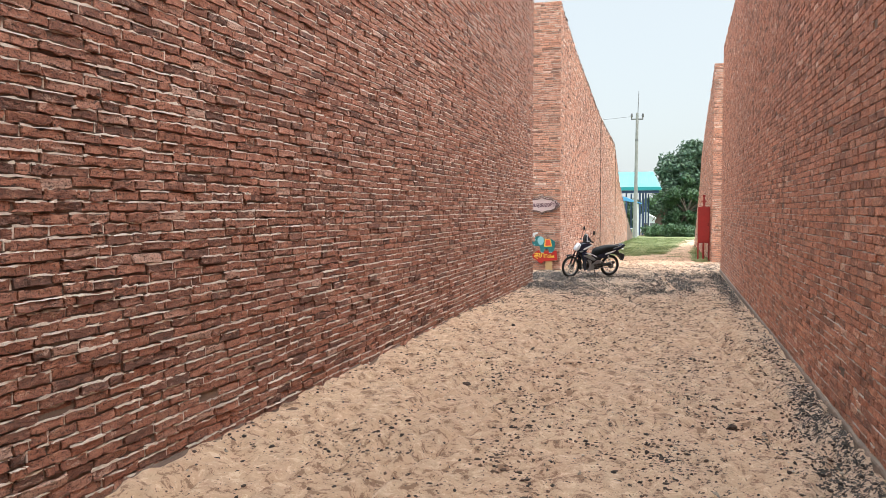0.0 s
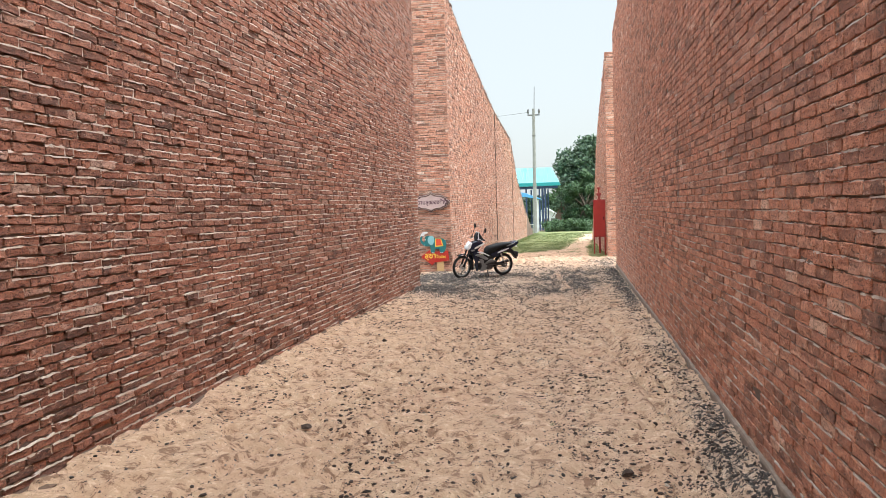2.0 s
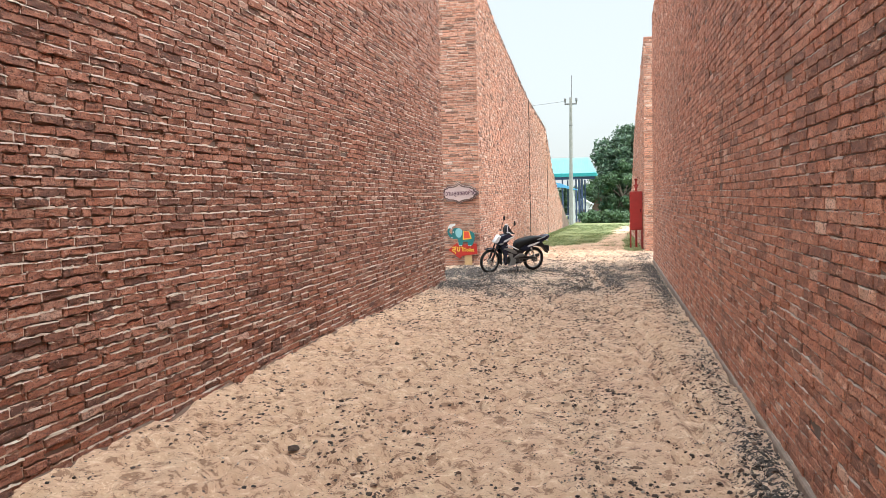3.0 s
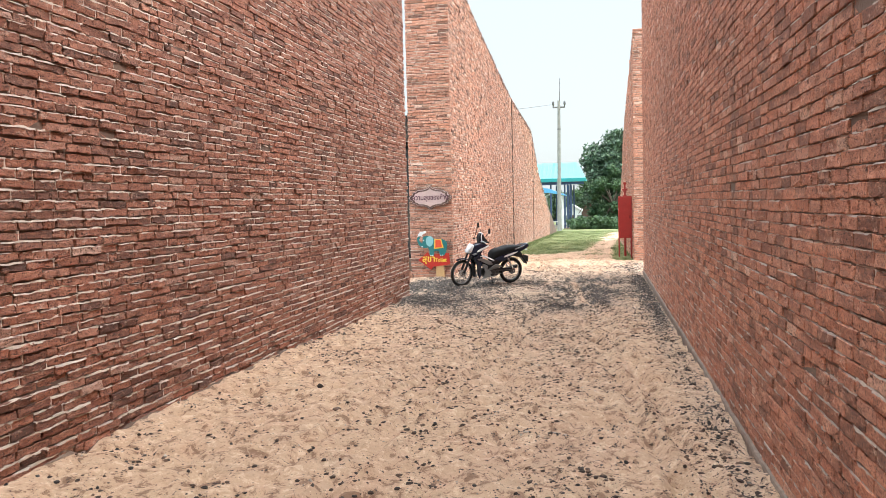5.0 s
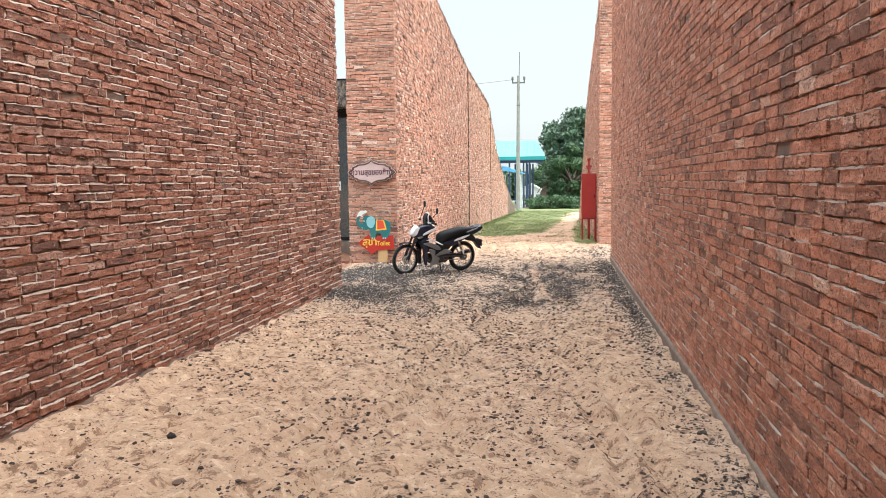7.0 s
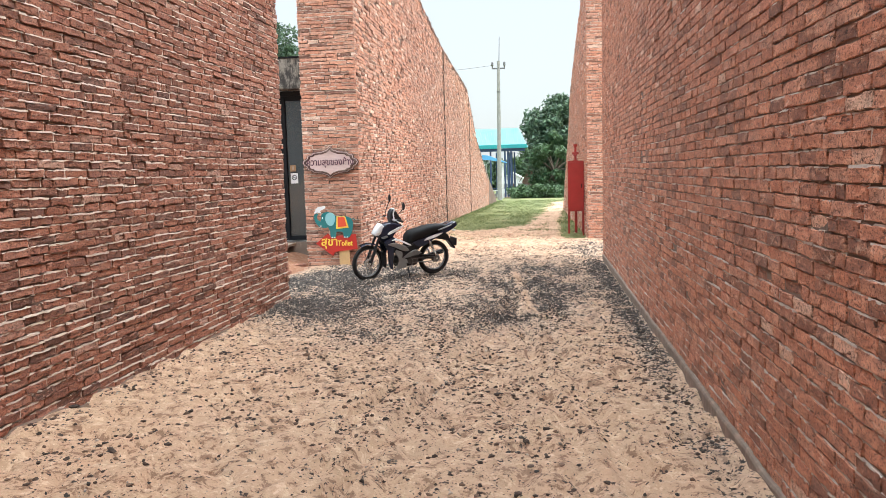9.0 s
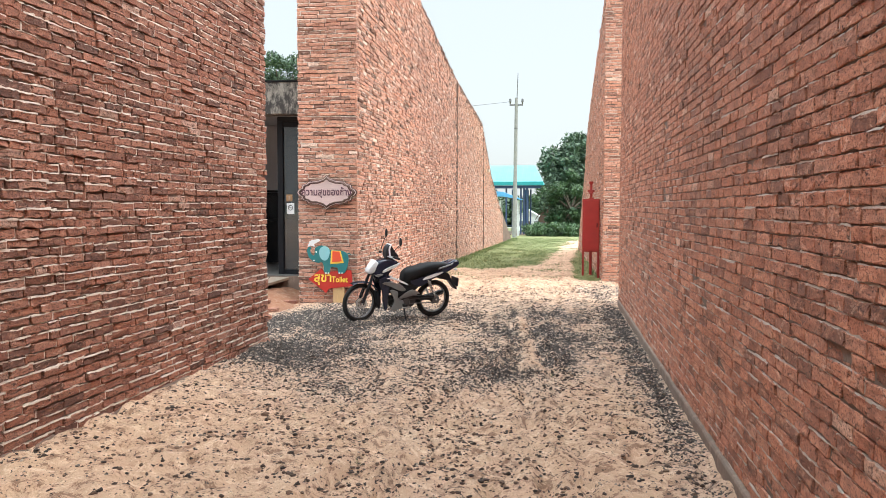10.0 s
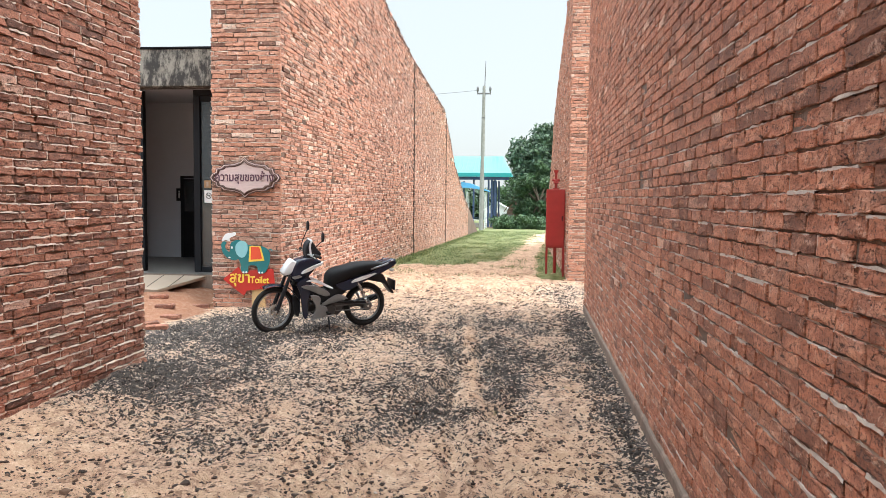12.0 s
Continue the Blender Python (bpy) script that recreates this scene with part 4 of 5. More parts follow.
# front cowl, headlight, leg shields
part("front_cowl", side_shape([(0.43, 0.70), (0.35, 0.62), (0.25, 0.64), (0.17, 0.72), (0.09, 0.81), (0.03, 0.87), (0.12, 0.915), (0.24, 0.93), (0.37, 0.88)], 0.17, 0, 0.045), NAVY, bike, smooth=True)
head = part("headlight", side_shape([(0.525, 0.755), (0.46, 0.86), (0.41, 0.915), (0.34, 0.865), (0.27, 0.80), (0.36, 0.78), (0.44, 0.725), (0.50, 0.715)], 0.15, 0, 0.022, 0), PEARL, bike, "white pointed headlight cowl", smooth=True)
part("lens", side_shape([(0.485, 0.715), (0.44, 0.735), (0.36, 0.775), (0.30, 0.785), (0.33, 0.735), (0.42, 0.69)], 0.08, 0, 0.03), MIRROR, head, "headlight glass", smooth=True)
part("steering_column", tube(bmesh.new(), [(0.36, 0, 0.58), (0.2, 0, 0.96)], 0.035, 12), BLACK_PLASTIC, bike)
for s in (-1, 1):
    part("cowl_blade", side_shape([(0.30, 0.735), (0.28, 0.775), (0.16, 0.83), (0.03, 0.875), (0.06, 0.835), (0.20, 0.765)], 0.02, s * 0.098, 0.006), PEARL, bike)
    part("indicator", side_shape([(0.42, 0.70), (0.33, 0.72), (0.30, 0.70), (0.38, 0.675)], 0.02, s * 0.1, 0.006), SILVER, bike)
    part("leg_shield", side_shape([(0.37, 0.62), (0.33, 0.52), (0.30, 0.36), (0.27, 0.20), (0.22, 0.20), (0.22, 0.36), (0.20, 0.52), (0.20, 0.68), (0.28, 0.68)], 0.03, s * 0.13, 0.01), NAVY, bike)
    part("shield_panel", side_shape([(0.20, 0.475), (0.075, 0.45), (0.065, 0.35), (-0.02, 0.315), (-0.01, 0.21), (0.15, 0.17), (0.18, 0.18), (0.125, 0.32)], 0.022, s * 0.156, 0.007), SILVER, bike)
    part("under_cowl", side_shape([(0.32, 0.585), (0.20, 0.605), (0.02, 0.545), (-0.06, 0.47), (0.03, 0.46), (0.20, 0.535)], 0.024, s * 0.145, 0.007), SILVER, bike)
    part("under_stripe", side_shape([(0.26, 0.65), (0.14, 0.665), (-0.08, 0.565), (-0.06, 0.55), (0.14, 0.635)], 0.01, s * 0.15, 0.003), PEARL, bike)
    part("swoosh", side_shape([(0.05, 0.335), (-0.04, 0.405), (-0.18, 0.465), (-0.31, 0.40), (-0.20, 0.40), (-0.06, 0.375), (0.03, 0.325)], 0.024, s * 0.13, 0.007), SILVER, bike)
    part("tunnel_side", side_shape([(0.16, 0.46), (0.02, 0.37), (-0.12, 0.40), (-0.16, 0.52), (-0.05, 0.52), (0.08, 0.52)], 0.02, s * 0.1, 0.006), BLACK_PLASTIC, bike)
    part("side_panel", side_shape([(-0.14, 0.58), (-0.30, 0.50), (-0.52, 0.60), (-0.80, 0.72), (-0.97, 0.82), (-0.90, 0.86), (-0.60, 0.72), (-0.32, 0.64)], 0.03, s * 0.105, 0.011), NAVY, bike)
    part("stripe", side_shape([(-0.36, 0.60), (-0.56, 0.645), (-0.70, 0.71), (-0.58, 0.695), (-0.40, 0.645)], 0.006, s * 0.123, 0.002), PEARL, bike)
    part("grab_rail", tube(bmesh.new(), arc([(-0.62, s * 0.115, 0.76), (-0.82, s * 0.12, 0.82), (-0.95, s * 0.07, 0.86)]), 0.012, 8), SILVER, bike)
    part("grip", tube(bmesh.new(), [(0.19, s * 0.22, 0.985), (0.165, s * 0.34, 0.975)], 0.018, 10), RUBBER, bike)
    part("lever", tube(bmesh.new(), [(0.235, s * 0.2, 0.98), (0.225, s * 0.33, 0.965)], 0.006, 6), CHROME, bike)
    mi = part("mirror", blob(bmesh.new(), (0.11, s * 0.25, 1.24 - s * 0.035), (0.014, 0.042, 0.062), None, 3), BLACK_PLASTIC, bike, smooth=True)
    part("stem", tube(bmesh.new(), arc([(0.21, s * 0.2, 0.99), (0.19, s * 0.22, 1.07), (0.12, s * 0.245, 1.19 - s * 0.035)], 4), 0.006, 6), BLACK_PLASTIC, mi)
    part("glass", blob(bmesh.new(), (0.102, s * 0.25, 1.24 - s * 0.035), (0.009, 0.036, 0.054), None, 2), MIRROR, mi)
    part("foot_peg", tube(bmesh.new(), [(-0.02, s * 0.1, 0.25), (-0.02, s * 0.27, 0.255)], 0.015, 8), RUBBER, bike)
    part("rear_peg", tube(bmesh.new(), [(-0.38, s * 0.1, 0.36), (-0.38, s * 0.2, 0.365)], 0.012, 8), RUBBER, bike)
    part("rear_indicator", blob(bmesh.new(), (-0.93, s * 0.085, 0.74), (0.035, 0.02, 0.02)), PEARL, bike)
part("bar_cowl", side_shape([(0.22, 0.92), (0.245, 1.02), (0.225, 1.10), (0.17, 1.135), (0.10, 1.04), (0.04, 0.965), (0.12, 0.90)], 0.14, 0, 0.022), BLACK_PLASTIC, bike)
part("bar_trim", side_shape([(0.19, 0.95), (0.21, 1.08), (0.175, 1.145), (0.165, 1.13), (0.185, 1.07), (0.17, 0.96)], 0.15, 0, 0.004), PEARL, bike)
part("handlebar", tube(bmesh.new(), arc([(0.17, -0.3, 0.978), (0.2, -0.16, 0.98), (0.22, 0, 0.96), (0.2, 0.16, 0.98), (0.17, 0.3, 0.978)]), 0.011, 8), CHROME, bike)
part("inner_rack", side_shape([(0.26, 0.84), (0.30, 0.60), (0.22, 0.44), (0.02, 0.40), (-0.12, 0.44), (-0.1, 0.52), (0.06, 0.52), (0.17, 0.64), (0.2, 0.82)], 0.15, 0, 0.025), BLACK_PLASTIC, bike)
# saddle
seat = bmesh.new()
rows = []
stations = [(-0.055, 0.62, 0.07, 0.07), (-0.07, 0.66, 0.10, 0.1), (-0.12, 0.70, 0.12, 0.105), (-0.19, 0.735, 0.13, 0.095), (-0.29, 0.765, 0.135, 0.08), (-0.40, 0.80, 0.135, 0.075), (-0.55, 0.825, 0.125, 0.065), (-0.70, 0.835, 0.105, 0.055), (-0.82, 0.835, 0.075, 0.04), (-0.87, 0.83, 0.04, 0.02)]
for x, z, wd, hh in stations:
    rows.append([seat.verts.new((x, wd * math.copysign(abs(math.cos(a)) ** 0.6, math.cos(a)), z - 0.045 + hh * math.copysign(abs(math.sin(a)) ** 0.75, math.sin(a)) * (1 if math.sin(a) > 0 else 1.3))) for a in (2 * math.pi * k / 16 for k in range(16))])
for a, b in zip(rows, rows[1:]):
    for k in range(16):
        seat.faces.new((a[k], a[(k + 1) % 16], b[(k + 1) % 16], b[k]))
seat.faces.new(rows[0])
seat.faces.new(rows[-1][::-1])
part("seat", seat, VINYL, bike, "long black vinyl saddle", smooth=True)
part("under_seat", side_shape([(-0.08, 0.60), (-0.10, 0.45), (-0.25, 0.44), (-0.38, 0.55), (-0.6, 0.66), (-0.6, 0.74), (-0.12, 0.66)], 0.17, 0, 0.02), BLACK_PLASTIC, bike)
part("tail", side_shape([(-0.72, 0.78), (-0.70, 0.70), (-0.88, 0.74), (-1.0, 0.84), (-0.97, 0.875), (-0.85, 0.85)], 0.13, 0, 0.025), NAVY, bike, smooth=True)
part("tail_light", blob(bmesh.new(), (-0.955, 0, 0.79), (0.045, 0.07, 0.03)), RED_LENS, bike)
# engine and drive
eng = part("engine", side_shape([(0.08, 0.20), (-0.10, 0.17), (-0.24, 0.22), (-0.26, 0.36), (-0.12, 0.40), (0.02, 0.36)], 0.2, 0, 0.03), ENGINE, bike)
part("crankcase_cover", tube(bmesh.new(), [(-0.08, -0.13, 0.27), (-0.08, -0.1, 0.27), (-0.08, 0.1, 0.27), (-0.08, 0.13, 0.27)], [0.06, 0.085, 0.085, 0.06], 20), ENGINE, eng)
part("cylinder", tube(bmesh.new(), [(0.02, 0, 0.29), (0.09, 0, 0.30), (0.1, 0, 0.30), (0.16, 0, 0.31), (0.17, 0, 0.31), (0.23, 0, 0.32)], [0.06, 0.06, 0.07, 0.07, 0.06, 0.05], 14), ENGINE, eng)
part("chain_guard", side_shape([(-0.2, 0.36), (-0.2, 0.345), (-WB + 0.05, 0.325), (-WB + 0.03, 0.35), (-0.4, 0.365)], 0.03, 0.1, 0.004), BLACK_PLASTIC, bike)
part("chain", tube(bmesh.new(), arc([(-0.16, 0.1, 0.31), (-WB, 0.1, 0.325), (-WB - 0.04, 0.1, 0.286), (-WB, 0.1, 0.247), (-0.16, 0.1, 0.25)], 3), 0.008, 5), DARK_STEEL, bike)
part("sprocket", tube(bmesh.new(), [(-WB, 0.095, 0.286), (-WB, 0.103, 0.286)], 0.06, 20), DARK_STEEL, bike)
part("exhaust", tube(bmesh.new(), arc([(0.1, -0.1, 0.24), (0.0, -0.14, 0.16), (-0.25, -0.15, 0.2), (-0.5, -0.155, 0.26), (-0.85, -0.155, 0.34)]), [0.016] * 13 + [0.042] * 12, 12), BLACK_PLASTIC, bike)
part("drum_plate", tube(bmesh.new(), [(-WB, 0.05, 0.286), (-WB, 0.075, 0.286)], [0.075, 0.06], 20), ENGINE, bike)
part("brake_disc", tube(bmesh.new(), [(WB, 0.058, 0.286), (WB, 0.062, 0.286)], 0.085, 28), CHROME, bike)
part("side_stand", tube(bmesh.new(), [(-0.06, 0.1, 0.24), (-0.07, 0.17, 0.03), (-0.03, 0.2, 0.012)], [0.013, 0.011, 0.014], 8), BLACK_PLASTIC, bike)
part("kick_lever", tube(bmesh.new(), [(-0.16, -0.14, 0.26), (-0.24, -0.15, 0.38), (-0.24, -0.2, 0.39)], 0.009, 6), CHROME, bike)
part("gear_pedal", tube(bmesh.new(), [(0.12, 0.15, 0.21), (-0.02, 0.15, 0.2), (-0.14, 0.15, 0.21)], 0.008, 6), CHROME, bike)

# ---- far grounds ----
# distance haze is put into this lightened teal base colour
HAZED_TEAL_ROOF = roof_material("hazed_teal_sheet", (0.22, 0.60, 0.64), 0)
TEAL_TRIM = plain("teal_trim", (0.012, 0.28, 0.28), 0.5)
BLUE_STEEL = plain("blue_steel", (0.03, 0.06, 0.14), 0.5)
BLUE_ROOF = plain("blue_sheet", (0.08, 0.33, 0.60), 0.5)
PALE_WALL = plain("pale_wall", (0.68, 0.69, 0.70), 0.8)
BROWN_ROOF = plain("brown_roof", (0.11, 0.065, 0.05), 0.8)
POLE_GREY = concrete_material("pole_concrete", (0.30, 0.30, 0.285), 0.2)
STEEL_DARK = plain("galvanised_dark", (0.16, 0.16, 0.165), 0.5, 0.6)

gz = lambda x, y: ground_height(x, y)
pole = tagged(empty("utility_pole", pose(-2.97, 75, gz(-2.97, 75), 0, 0.5, 0)), "tall grey concrete utility pole with a crossarm", "utility pole")
part("shaft", tube(bmesh.new(), [(0, 0, -0.3), (0, 0, 4), (0, 0, 11.5)], [0.19, 0.17, 0.12], 12), POLE_GREY, pole)
part("crossarm", boxed(-0.55, 0.55, -0.05, 0.05, 10.86, 10.98, bevel=0.01), STEEL_DARK, pole)
for s in (-0.5, 0.0, 0.5):
    part("insulator", tube(bmesh.new(), [(s, 0, 10.98), (s, 0, 11.1), (s, 0, 11.2), (s, 0, 11.4), (s, 0, 11.48)], [0.05, 0.06, 0.1, 0.09, 0.04], 10), STEEL_DARK, pole)
part("lightning_rod", tube(bmesh.new(), [(0.05, 0, 11.3), (0.1, 0, 13.5)], [0.035, 0.025], 6), STEEL_DARK, pole)
part("strap", tube(bmesh.new(), [(0, 0, 8.95), (0, 0, 9.05)], 0.155, 12), STEEL_DARK, pole)
wire = tagged(part("overhead_cable", tube(bmesh.new(), [(-3.4 - 0.9 * t, 75 + 0.25 * t, 10.3 - 0.0045 * t * (30 - t) * 0.35) for t in range(0, 31, 2)], 0.014, 5), STEEL_DARK), "thin dark overhead cable", "cable")

pav = tagged(empty("pavilion", pose(0, 0, gz(-4, 92))), "open pavilion with a teal sheet roof and blue posts", "pavilion")
base = gz(-4, 92)
R = lambda x, y, z: (x, y, z - base)
rf = bmesh.new()
c = [rf.verts.new(R(*p)) for p in ((-22, 86, 4.12), (-0.85, 86, 4.12), (-0.85, 98, 4.12), (-22, 98, 4.12), (-20, 92, 5.95), (-1.75, 91, 5.95))]
for f in ((0, 1, 5, 4), (1, 2, 5), (2, 3, 4, 5), (3, 0, 4)):
    rf.faces.new([c[i] for i in f])
bmesh.ops.solidify(rf, geom=rf.faces[:], thickness=0.06)
roof = part("roof", rf, HAZED_TEAL_ROOF, pav, "teal sheet metal roof")
for i in range(52):
    x = -21 + i * 0.385
    top = 1.0 if x < -1.75 else max(0.0, (-0.85 - x) / 0.9)
    xb = x
    part("rib", tube(bmesh.new(), [R(xb, 86.0, 4.15), R(xb, 86 + 5 * top * 0.98 + 0.02, 4.15 + 1.82 * top * 0.98)], 0.025, 4), HAZED_TEAL_ROOF, roof)
part("gutter", boxed(-22, -0.8, 85.84, 86.02, 3.74 - base, 4.10 - base, bevel=0.02), TEAL_TRIM, pav)
part("fascia", boxed(-21.8, -1.0, 86.1, 86.2, 3.45 - base, 3.738 - base), BLUE_STEEL, pav)
for x in (-12, -9, -6.2, -4.4, -2.98, -2.68, -2.38):
    for y in (86.5, 97):
        part("post", tube(bmesh.new(), [R(x, y, base - 0.2), R(x, y, 3.6)], 0.09, 8), BLUE_STEEL, pav)
part("rail", tube(bmesh.new(), [R(-6.2, 86.5, base + 1.0), R(-2.38, 86.5, base + 1.0)], 0.04, 6), BLUE_STEEL, pav)
part("plinth", boxed(-22, -1.2, 86, 98, -0.5, 0.18, bevel=0.02), CONCRETE_CLEAN, pav)

stall = tagged(empty("blue_canopy", pose(-4.6, 82, gz(-4.6, 82))), "low canopy with blue sheet roof and white posts", "canopy")
cz = gz(-4.6, 82)
cr = slab(bmesh.new(), [(-2.2, 3.35 - cz), (0.3, 3.0 - cz), (1.95, 2.35 - cz), (1.95, 2.28 - cz), (0.3, 2.6 - cz), (-2.2, 2.62 - cz)], 2.6, "y", 0)
part("roof", cr, BLUE_ROOF, stall)
for x in (-1.6, 0.0, 1.6):
    part("post", tube(bmesh.new(), [(x, -1.1, -0.1), (x, -1.1, 2.25 - cz)], 0.05, 8), PALE_WALL, stall)
    part("post", tube(bmesh.new(), [(x, 1.1, -0.1), (x, 1.1, 2.25 - cz)], 0.05, 8), PALE_WALL, stall)
part("shelf", boxed(-1.6, 1.6, -1.0, -0.6, 0.75, 0.8), PALE_WALL, stall)


def hut(at, wd, dp, hw, hr, wall_mat, roof_mat, label):
    h = tagged(empty("small_house", pose(*at)), label, "house")
    part("wall", boxed(-wd / 2, wd / 2, -dp / 2, dp / 2, -0.4, hw, bevel=0.01), wall_mat, h)
    part("roof", slab(bmesh.new(), [(-wd / 2 - 0.4, hw - 0.1), (0, hr), (wd / 2 + 0.4, hw - 0.1), (wd / 2 + 0.4, hw + 0.02), (0, hr + 0.14), (-wd / 2 - 0.4, hw + 0.02)], dp + 0.6, "y", 0), roof_mat, h)
    part("gable", slab(bmesh.new(), [(-wd / 2, hw + 0.002), (wd / 2, hw + 0.002), (0, hr - 0.05)], dp * 0.96, "y", 0), wall_mat, h)
    part("door", boxed(-0.4, 0.4, -dp / 2 - 0.04, -dp / 2 - 0.002, -0.3, hw * 0.75), BROWN_ROOF, h)
    for x in (-wd * 0.33, wd * 0.33):
        wi = part("window", boxed(x - 0.35, x + 0.35, -dp / 2 - 0.03, -dp / 2 - 0.002, hw * 0.35, hw * 0.75), STEEL_DARK, h)
    return h


hut((-0.9, 118, gz(0, 118)), 2.2, 3, 1.7, 3.9, BROWN_ROOF, BROWN_ROOF, "small dark brown gabled house past the lawn")
hut((1.6, 124, gz(2, 124)), 4.6, 5, 1.7, 3.4, PALE_WALL, PALE_WALL, "pale house with a white roof past the lawn")
hut((-3.6, 126, gz(0, 126)), 3.4, 4, 1.9, 3.0, PALE_WALL, PALE_WALL, "pale low house with a white roof")

# ---- trees and shrubs ----
BARK = plain("bark", (0.10, 0.075, 0.055), 0.9, 0, 0.3, 6, 0.6)
LEAF_A = leaf_material("leaves_dark", (0.03, 0.06, 0.035), (0.05, 0.10, 0.05), (0.10, 0.16, 0.075))
LEAF_B = leaf_material("leaves_fresh", (0.022, 0.055, 0.018), (0.045, 0.105, 0.035), (0.10, 0.17, 0.06))


def leaves(seed, clumps, per, size):
    """Small folded leaves scattered through clumps (centre, radius)."""
    g = np.random.default_rng(seed)
    vs, fs = [], []
    for (cx, cy, cz_), r in clumps:
        for _ in range(per):
            d = g.normal(size=3)
            d /= np.linalg.norm(d)
            p = np.array((cx, cy, cz_)) + d * r * g.uniform(0.55, 1.08) * np.array((1, 1, 0.8))
            a = g.normal(size=3)
            a /= np.linalg.norm(a)
            b = np.cross(a, d + 0.3 * g.normal(size=3))
            b /= np.linalg.norm(b) + 1e-6
            ln = size * g.uniform(0.6, 1.3)
            n = len(vs)
            fold = np.cross(a, b) * ln * 0.15
            vs += [tuple(p - a * ln * 0.5), tuple(p + b * ln * 0.28 + fold), tuple(p + a * ln * 0.5), tuple(p - b * ln * 0.28 + fold)]
            fs += [(n, n + 1, n + 2), (n, n + 2, n + 3)]
    return vs, fs


def tree(at, height, spread, seed, leaf, label, clump_n=46, per=150, size=0.42, low=0.25):
    g = np.random.default_rng(seed)
    t = tagged(empty("tree", pose(*at)), label, "tree")
    trunk = bmesh.new()
    lean = g.normal(0, 0.25, 2)
    fork = height * 0.38
    tube(trunk, arc([(0, 0, -0.3), (lean[0] * 0.4, lean[1] * 0.4, fork * 0.5), (lean[0], lean[1], fork)]), [0.3 - 0.012 * i for i in range(13)], 10)
    clumps = []
    for i in range(clump_n):
        u = g.uniform(0, 2 * math.pi)
        k = g.uniform(low, 1.0)
        rad = spread * math.sqrt(max(0.05, 1 - ((k - 0.52) / 0.55) ** 2)) * g.uniform(0.35, 0.95)
        clumps.append(((rad * math.cos(u), rad * math.sin(u), height * k * 0.93), g.uniform(0.13, 0.26) * spread))
    for (x, y, z), r in clumps[::4]:
        tube(trunk, arc([(lean[0] * 0.8, lean[1] * 0.8, fork * 0.9), (x * 0.45, y * 0.45, (fork + z) * 0.5), (x * 0.92, y * 0.92, z)], 4), [0.14, 0.13, 0.12, 0.1, 0.085, 0.07, 0.06, 0.05, 0.035], 6)
    part("trunk", trunk, BARK, t)
    vs, fs = leaves(seed + 1, clumps, per, size)
    part("crown", mesh_of("crown", vs, fs, leaf), None, t)
    return t


tree((4.6, 104, gz(5, 104)), 11.7, 6.4, 3, LEAF_A, "large dense dark green tree past the lawn", 190, 240, 0.5, 0.06)
tree((2.0, 97, gz(2, 97)), 7.4, 3.5, 11, LEAF_B, "smaller leafy green tree before a larger one", 46, 170, 0.36, 0.12)
tree((10.5, 112, gz(10, 112)), 12.5, 6.5, 5, LEAF_A, "dark green spreading tree in the distance", 60, 150, 0.5)
tree((-27.7, 90, gz(-28, 90)), 20.3, 4.8, 21, LEAF_A, "tall dark green tree behind the low building", 95, 170, 0.4, 0.3)
tree((-0.6, 135, gz(0, 135)), 7.5, 4.0, 31, LEAF_B, "green tree far behind the houses", 36, 130, 0.45)


def stuff(name, label, category, vs, fs, material, smooth=False):
    return tagged(part(name, mesh_of(name, vs, fs, material, smooth), None), label, category, kind="stuff")


g = np.random.default_rng(44)
cl = [((x, 92 + g.uniform(-2, 3), gz(0, 93) + g.uniform(0.1, 0.55)), g.uniform(0.35, 0.7)) for x in g.uniform(-2.6, 9, 60)]
cl += [((x, 82 + g.uniform(-2, 2), gz(0, 82) + g.uniform(0.1, 0.95)), g.uniform(0.3, 0.6)) for x in g.uniform(-2.2, 6, 90)]
stuff("undergrowth", "low green weeds and shrubs at the lawn's far edge", "shrubs", *leaves(45, cl, 90, 0.3), LEAF_B)
cl = [((x, 150 + g.uniform(-4, 6), gz(0, 150) + g.uniform(0.3, 4.6)), g.uniform(1.2, 2.4)) for x in np.concatenate((g.uniform(-24, 18, 230), g.uniform(-46, 46, 60)))]
stuff("far_woods", "hazy green belt of distant trees", "trees", *leaves(46, cl, 70, 0.9), LEAF_A)

# grass blades
vs, fs = [], []
GRASS = leaf_material("grass_blades", (0.05, 0.09, 0.025), (0.13, 0.19, 0.05), (0.34, 0.33, 0.14))
for _ in range(60000):
    y = 29.5 + 42 * g.random() ** 1.5
    x = g.uniform(-2.85, 3.2 if y > 47 else 1.55)
    p = 0.6 * grass_at(x, y) + 1.2 * noise.noise((x * 1.3, y * 0.7, 2.0))
    if x < -2.5:
        p += 0.4
    if g.random() > p * 0.85 or (x > 1.0 and y < 30.6):
        continue
    h = g.uniform(0.02, 0.065) * (1.9 if x < -2.4 or g.random() < 0.05 else 1.0)
    a, b = g.uniform(0, 2 * math.pi), g.normal(0, 0.5, 2) * h
    w2 = 0.007 + 0.00022 * (y - 29) 
    z = gz(x, y) - 0.006
    n = len(vs)
    vs += [(x - w2 * math.cos(a), y - w2 * math.sin(a), z), (x + w2 * math.cos(a), y + w2 * math.sin(a), z), (x + b[0], y + b[1], z + h)]
    fs.append((n, n + 1, n + 2))
stuff("grass", "patchy short green grass beside a sandy trail", "grass", vs, fs, GRASS)

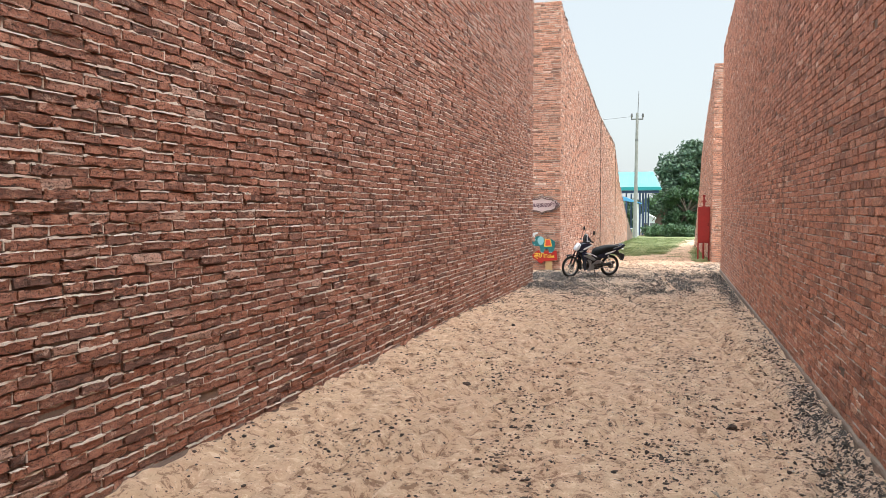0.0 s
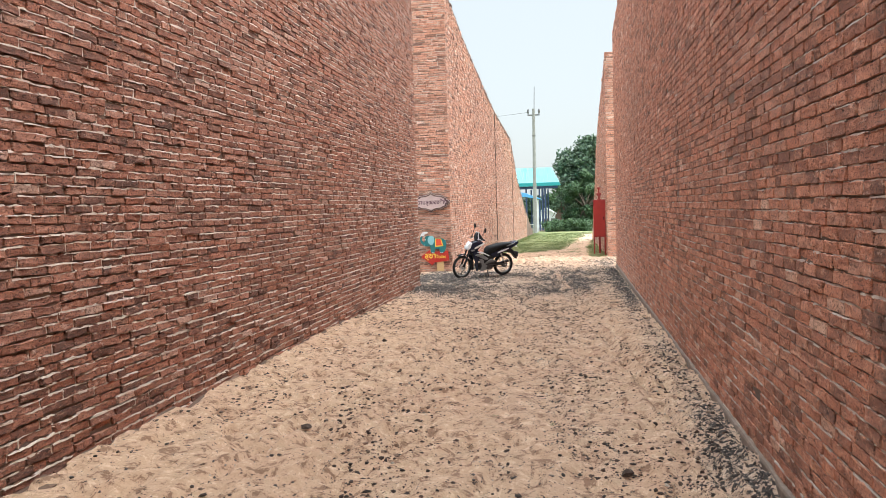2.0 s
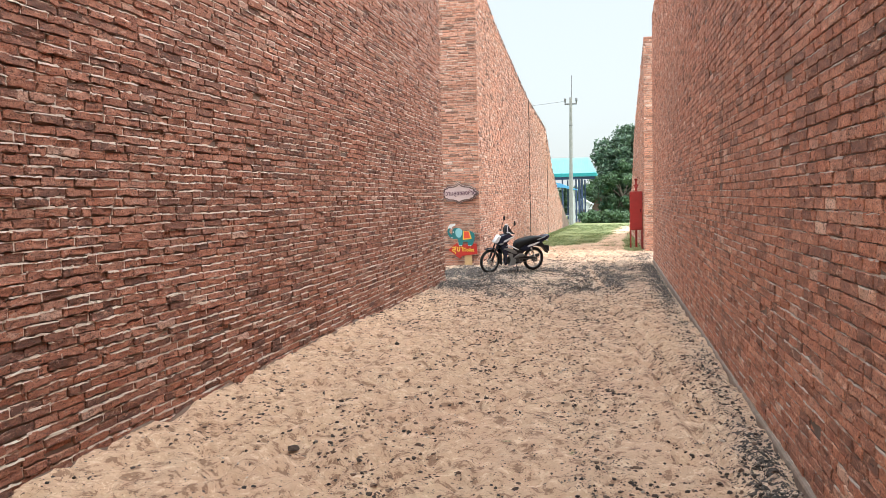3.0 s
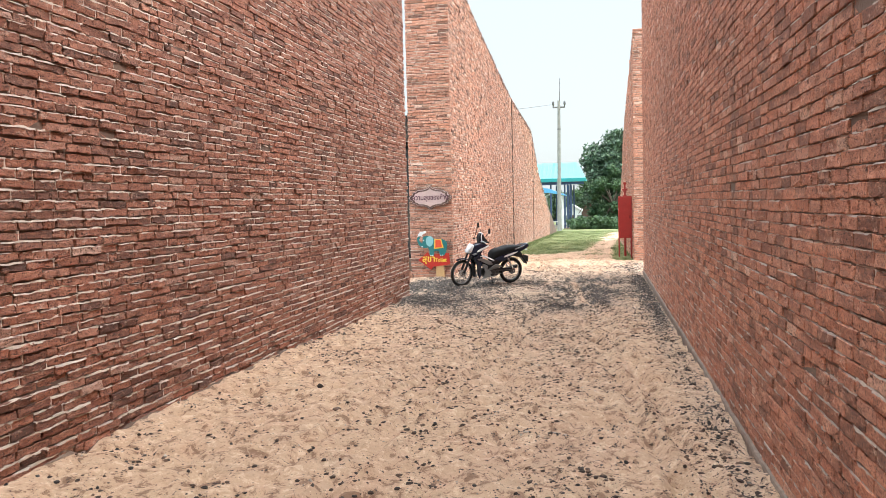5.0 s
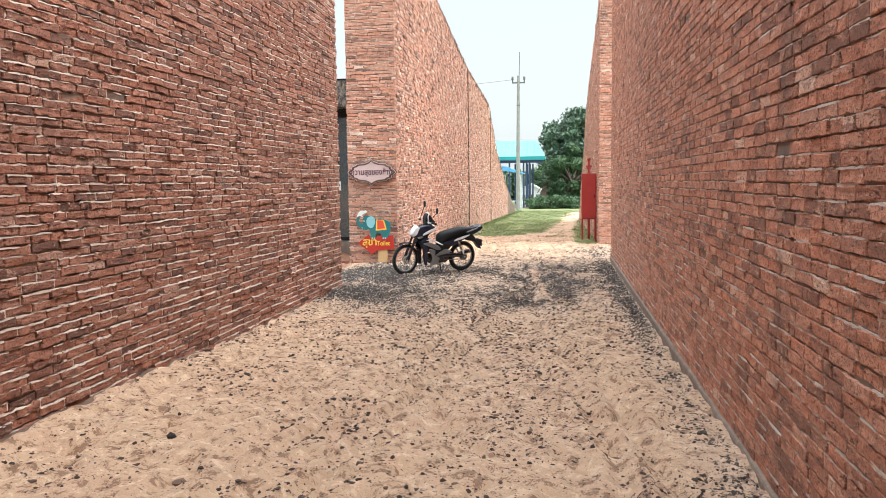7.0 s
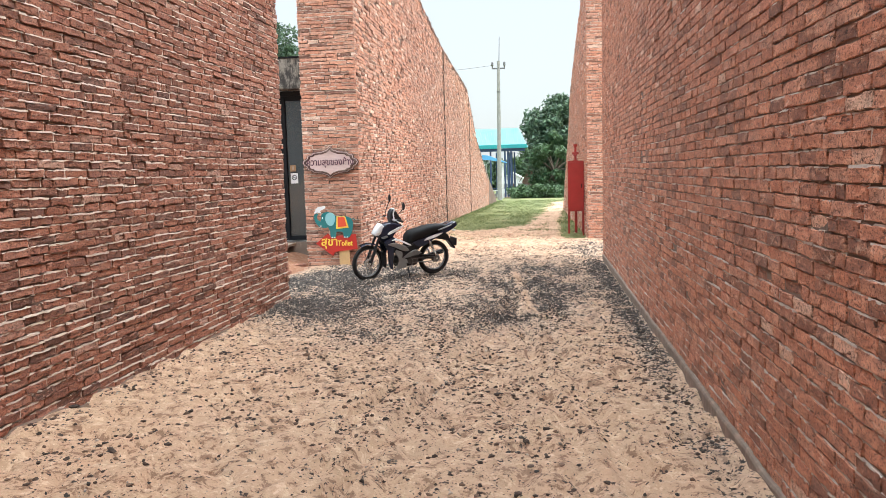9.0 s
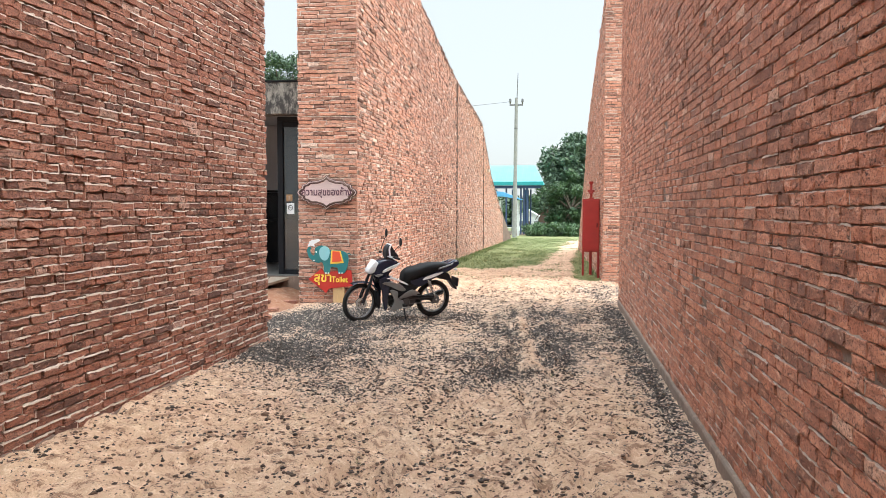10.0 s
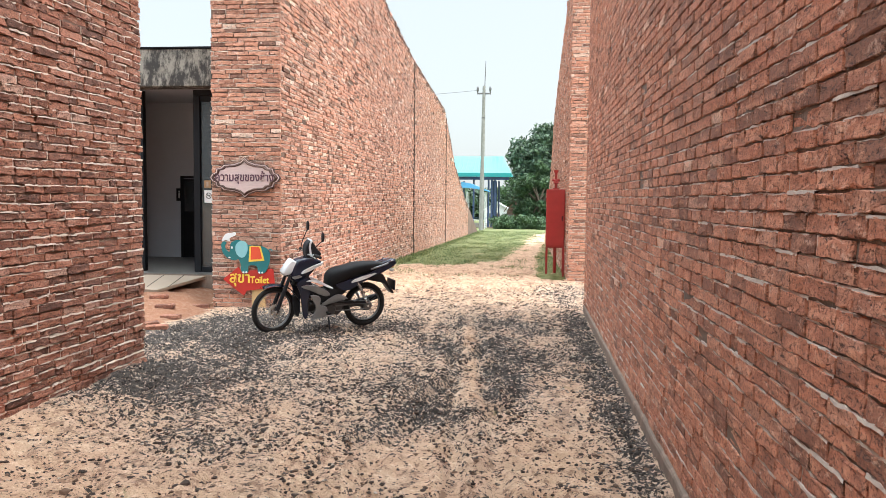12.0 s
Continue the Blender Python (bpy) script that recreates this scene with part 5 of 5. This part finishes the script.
# ---- loose stones on the ground ----
ICO = bmesh.new()
bmesh.ops.create_icosphere(ICO, subdivisions=1, radius=1.0)
ICO.verts.ensure_lookup_table()
ico_v = np.array([v.co[:] for v in ICO.verts])
ico_f = [tuple(v.index for v in f.verts) for f in ICO.faces]
ICO.free()
oct_v = np.array([(1, 0, 0), (0, 1, 0), (-1, 0, 0), (0, -1, 0), (0, 0, 1), (0, 0, -1)], float)
oct_f = [(0, 1, 4), (1, 2, 4), (2, 3, 4), (3, 0, 4), (1, 0, 5), (2, 1, 5), (3, 2, 5), (0, 3, 5)]


def pebbles(rows, seed):
    g = np.random.default_rng(seed)
    vs, fs = [], []
    for x, y, r, flat in rows:
        shape, tris = (ico_v, ico_f) if r > 0.013 else (oct_v, oct_f)
        q = shape * (1 + g.normal(0, 0.26, (len(shape), 1))) * (r * g.uniform(0.7, 1.3), r * g.uniform(0.7, 1.3), r * flat)
        a = g.uniform(0, 6.28)
        ca, sa = math.cos(a), math.sin(a)
        z = gz(x, y) + r * flat * 0.35
        n = len(vs)
        vs += [(x + p[0] * ca - p[1] * sa, y + p[0] * sa + p[1] * ca, z + p[2]) for p in q]
        fs += [tuple(n + i for i in f) for f in tris]
    return vs, fs


rows = []
while len(rows) < 42000:
    x, y = g.uniform(-3.7, 1.55), g.uniform(4, 29)
    if x < -2.97 and y < 20.3:
        continue
    d = gravel_at(x, y) + 0.5 * noise.noise((x * 2.3, y * 2.3, 9.0))
    if g.random() < d * d * 1.1:
        rows.append((x, y, 0.0045 + 0.010 * g.random() ** 2, g.uniform(0.5, 0.9)))
stuff("gravel", "loose dark grey crushed gravel on sand", "gravel", *pebbles(rows, 51), GRAVEL)
rows = []
while len(rows) < 34000:
    x, y = g.uniform(-2.95, 1.5), g.uniform(3.5, 27)
    if g.random() < 0.08 + 1.2 * noise.noise((x * 2.2 + y * 0.6, y * 0.8, 5.0)) + 0.8 * noise.noise((x * 6, y * 4, 1.0)) + 0.3 * math.exp(-((x + 0.4) / 0.8) ** 2) + (0.6 if y > 12 else 1.2) * math.exp(-((x - 1.4) / 0.24) ** 2) + 0.45 * math.exp(-((y - 17) / 2.6) ** 2):
        rows.append((x, y, 0.0035 + 0.0165 * g.random() ** 4, g.uniform(0.3, 0.65)))
stuff("clods", "small dark brown clods of soil scattered on sand", "clods", *pebbles(rows, 52), CLOD)
for x, y, r in ((-1.98, 12.66, 0.044), (-2.48, 16.35, 0.05), (0.73, 8.15, 0.05), (-1.72, 9.05, 0.04), (-1.58, 12.0, 0.035), (-1.2, 17.2, 0.036), (-1.41, 17.43, 0.03), (-1.73, 16.89, 0.045), (-2.93, 15.3, 0.05), (-2.9, 15.1, 0.045), (-2.86, 7.45, 0.05), (1.12, 17.0, 0.04), (-1.2, 11.65, 0.035), (0.6, 24.9, 0.05)):
    vs, fs = pebbles([(x, y, r, 0.5)], int(abs(x * 100)) + 3)
    o = Vector((x, y, gz(x, y)))
    tagged(part("clod", mesh_of("clod", [tuple(Vector(v) - o) for v in vs], fs, CLOD), None), "dark brown lump of dry soil on sand", "clod", "lumps on the sand").location = o
for i, (x, y, a) in enumerate(((-4.27, 23.21, 12), (-3.95, 22.72, -6), (-4.0, 23.75, 5), (-3.78, 22.0, 15), (-4.05, 22.3, 40), (-4.55, 23.6, 24))):
    b = boxed(-0.13, 0.13, -0.055, 0.055, 0, 0.055, bevel=0.008)
    ob = tagged(part("loose_brick", b, BRICK_L), "dark red-brown brick lying on the soil", "brick", "bricks on the soil")
    ob.matrix_world = pose(x, y, gz(x, y) - 0.012, 3, -2, a)

# ---- pieces of the walls ----
lay_single(loose_bricks)
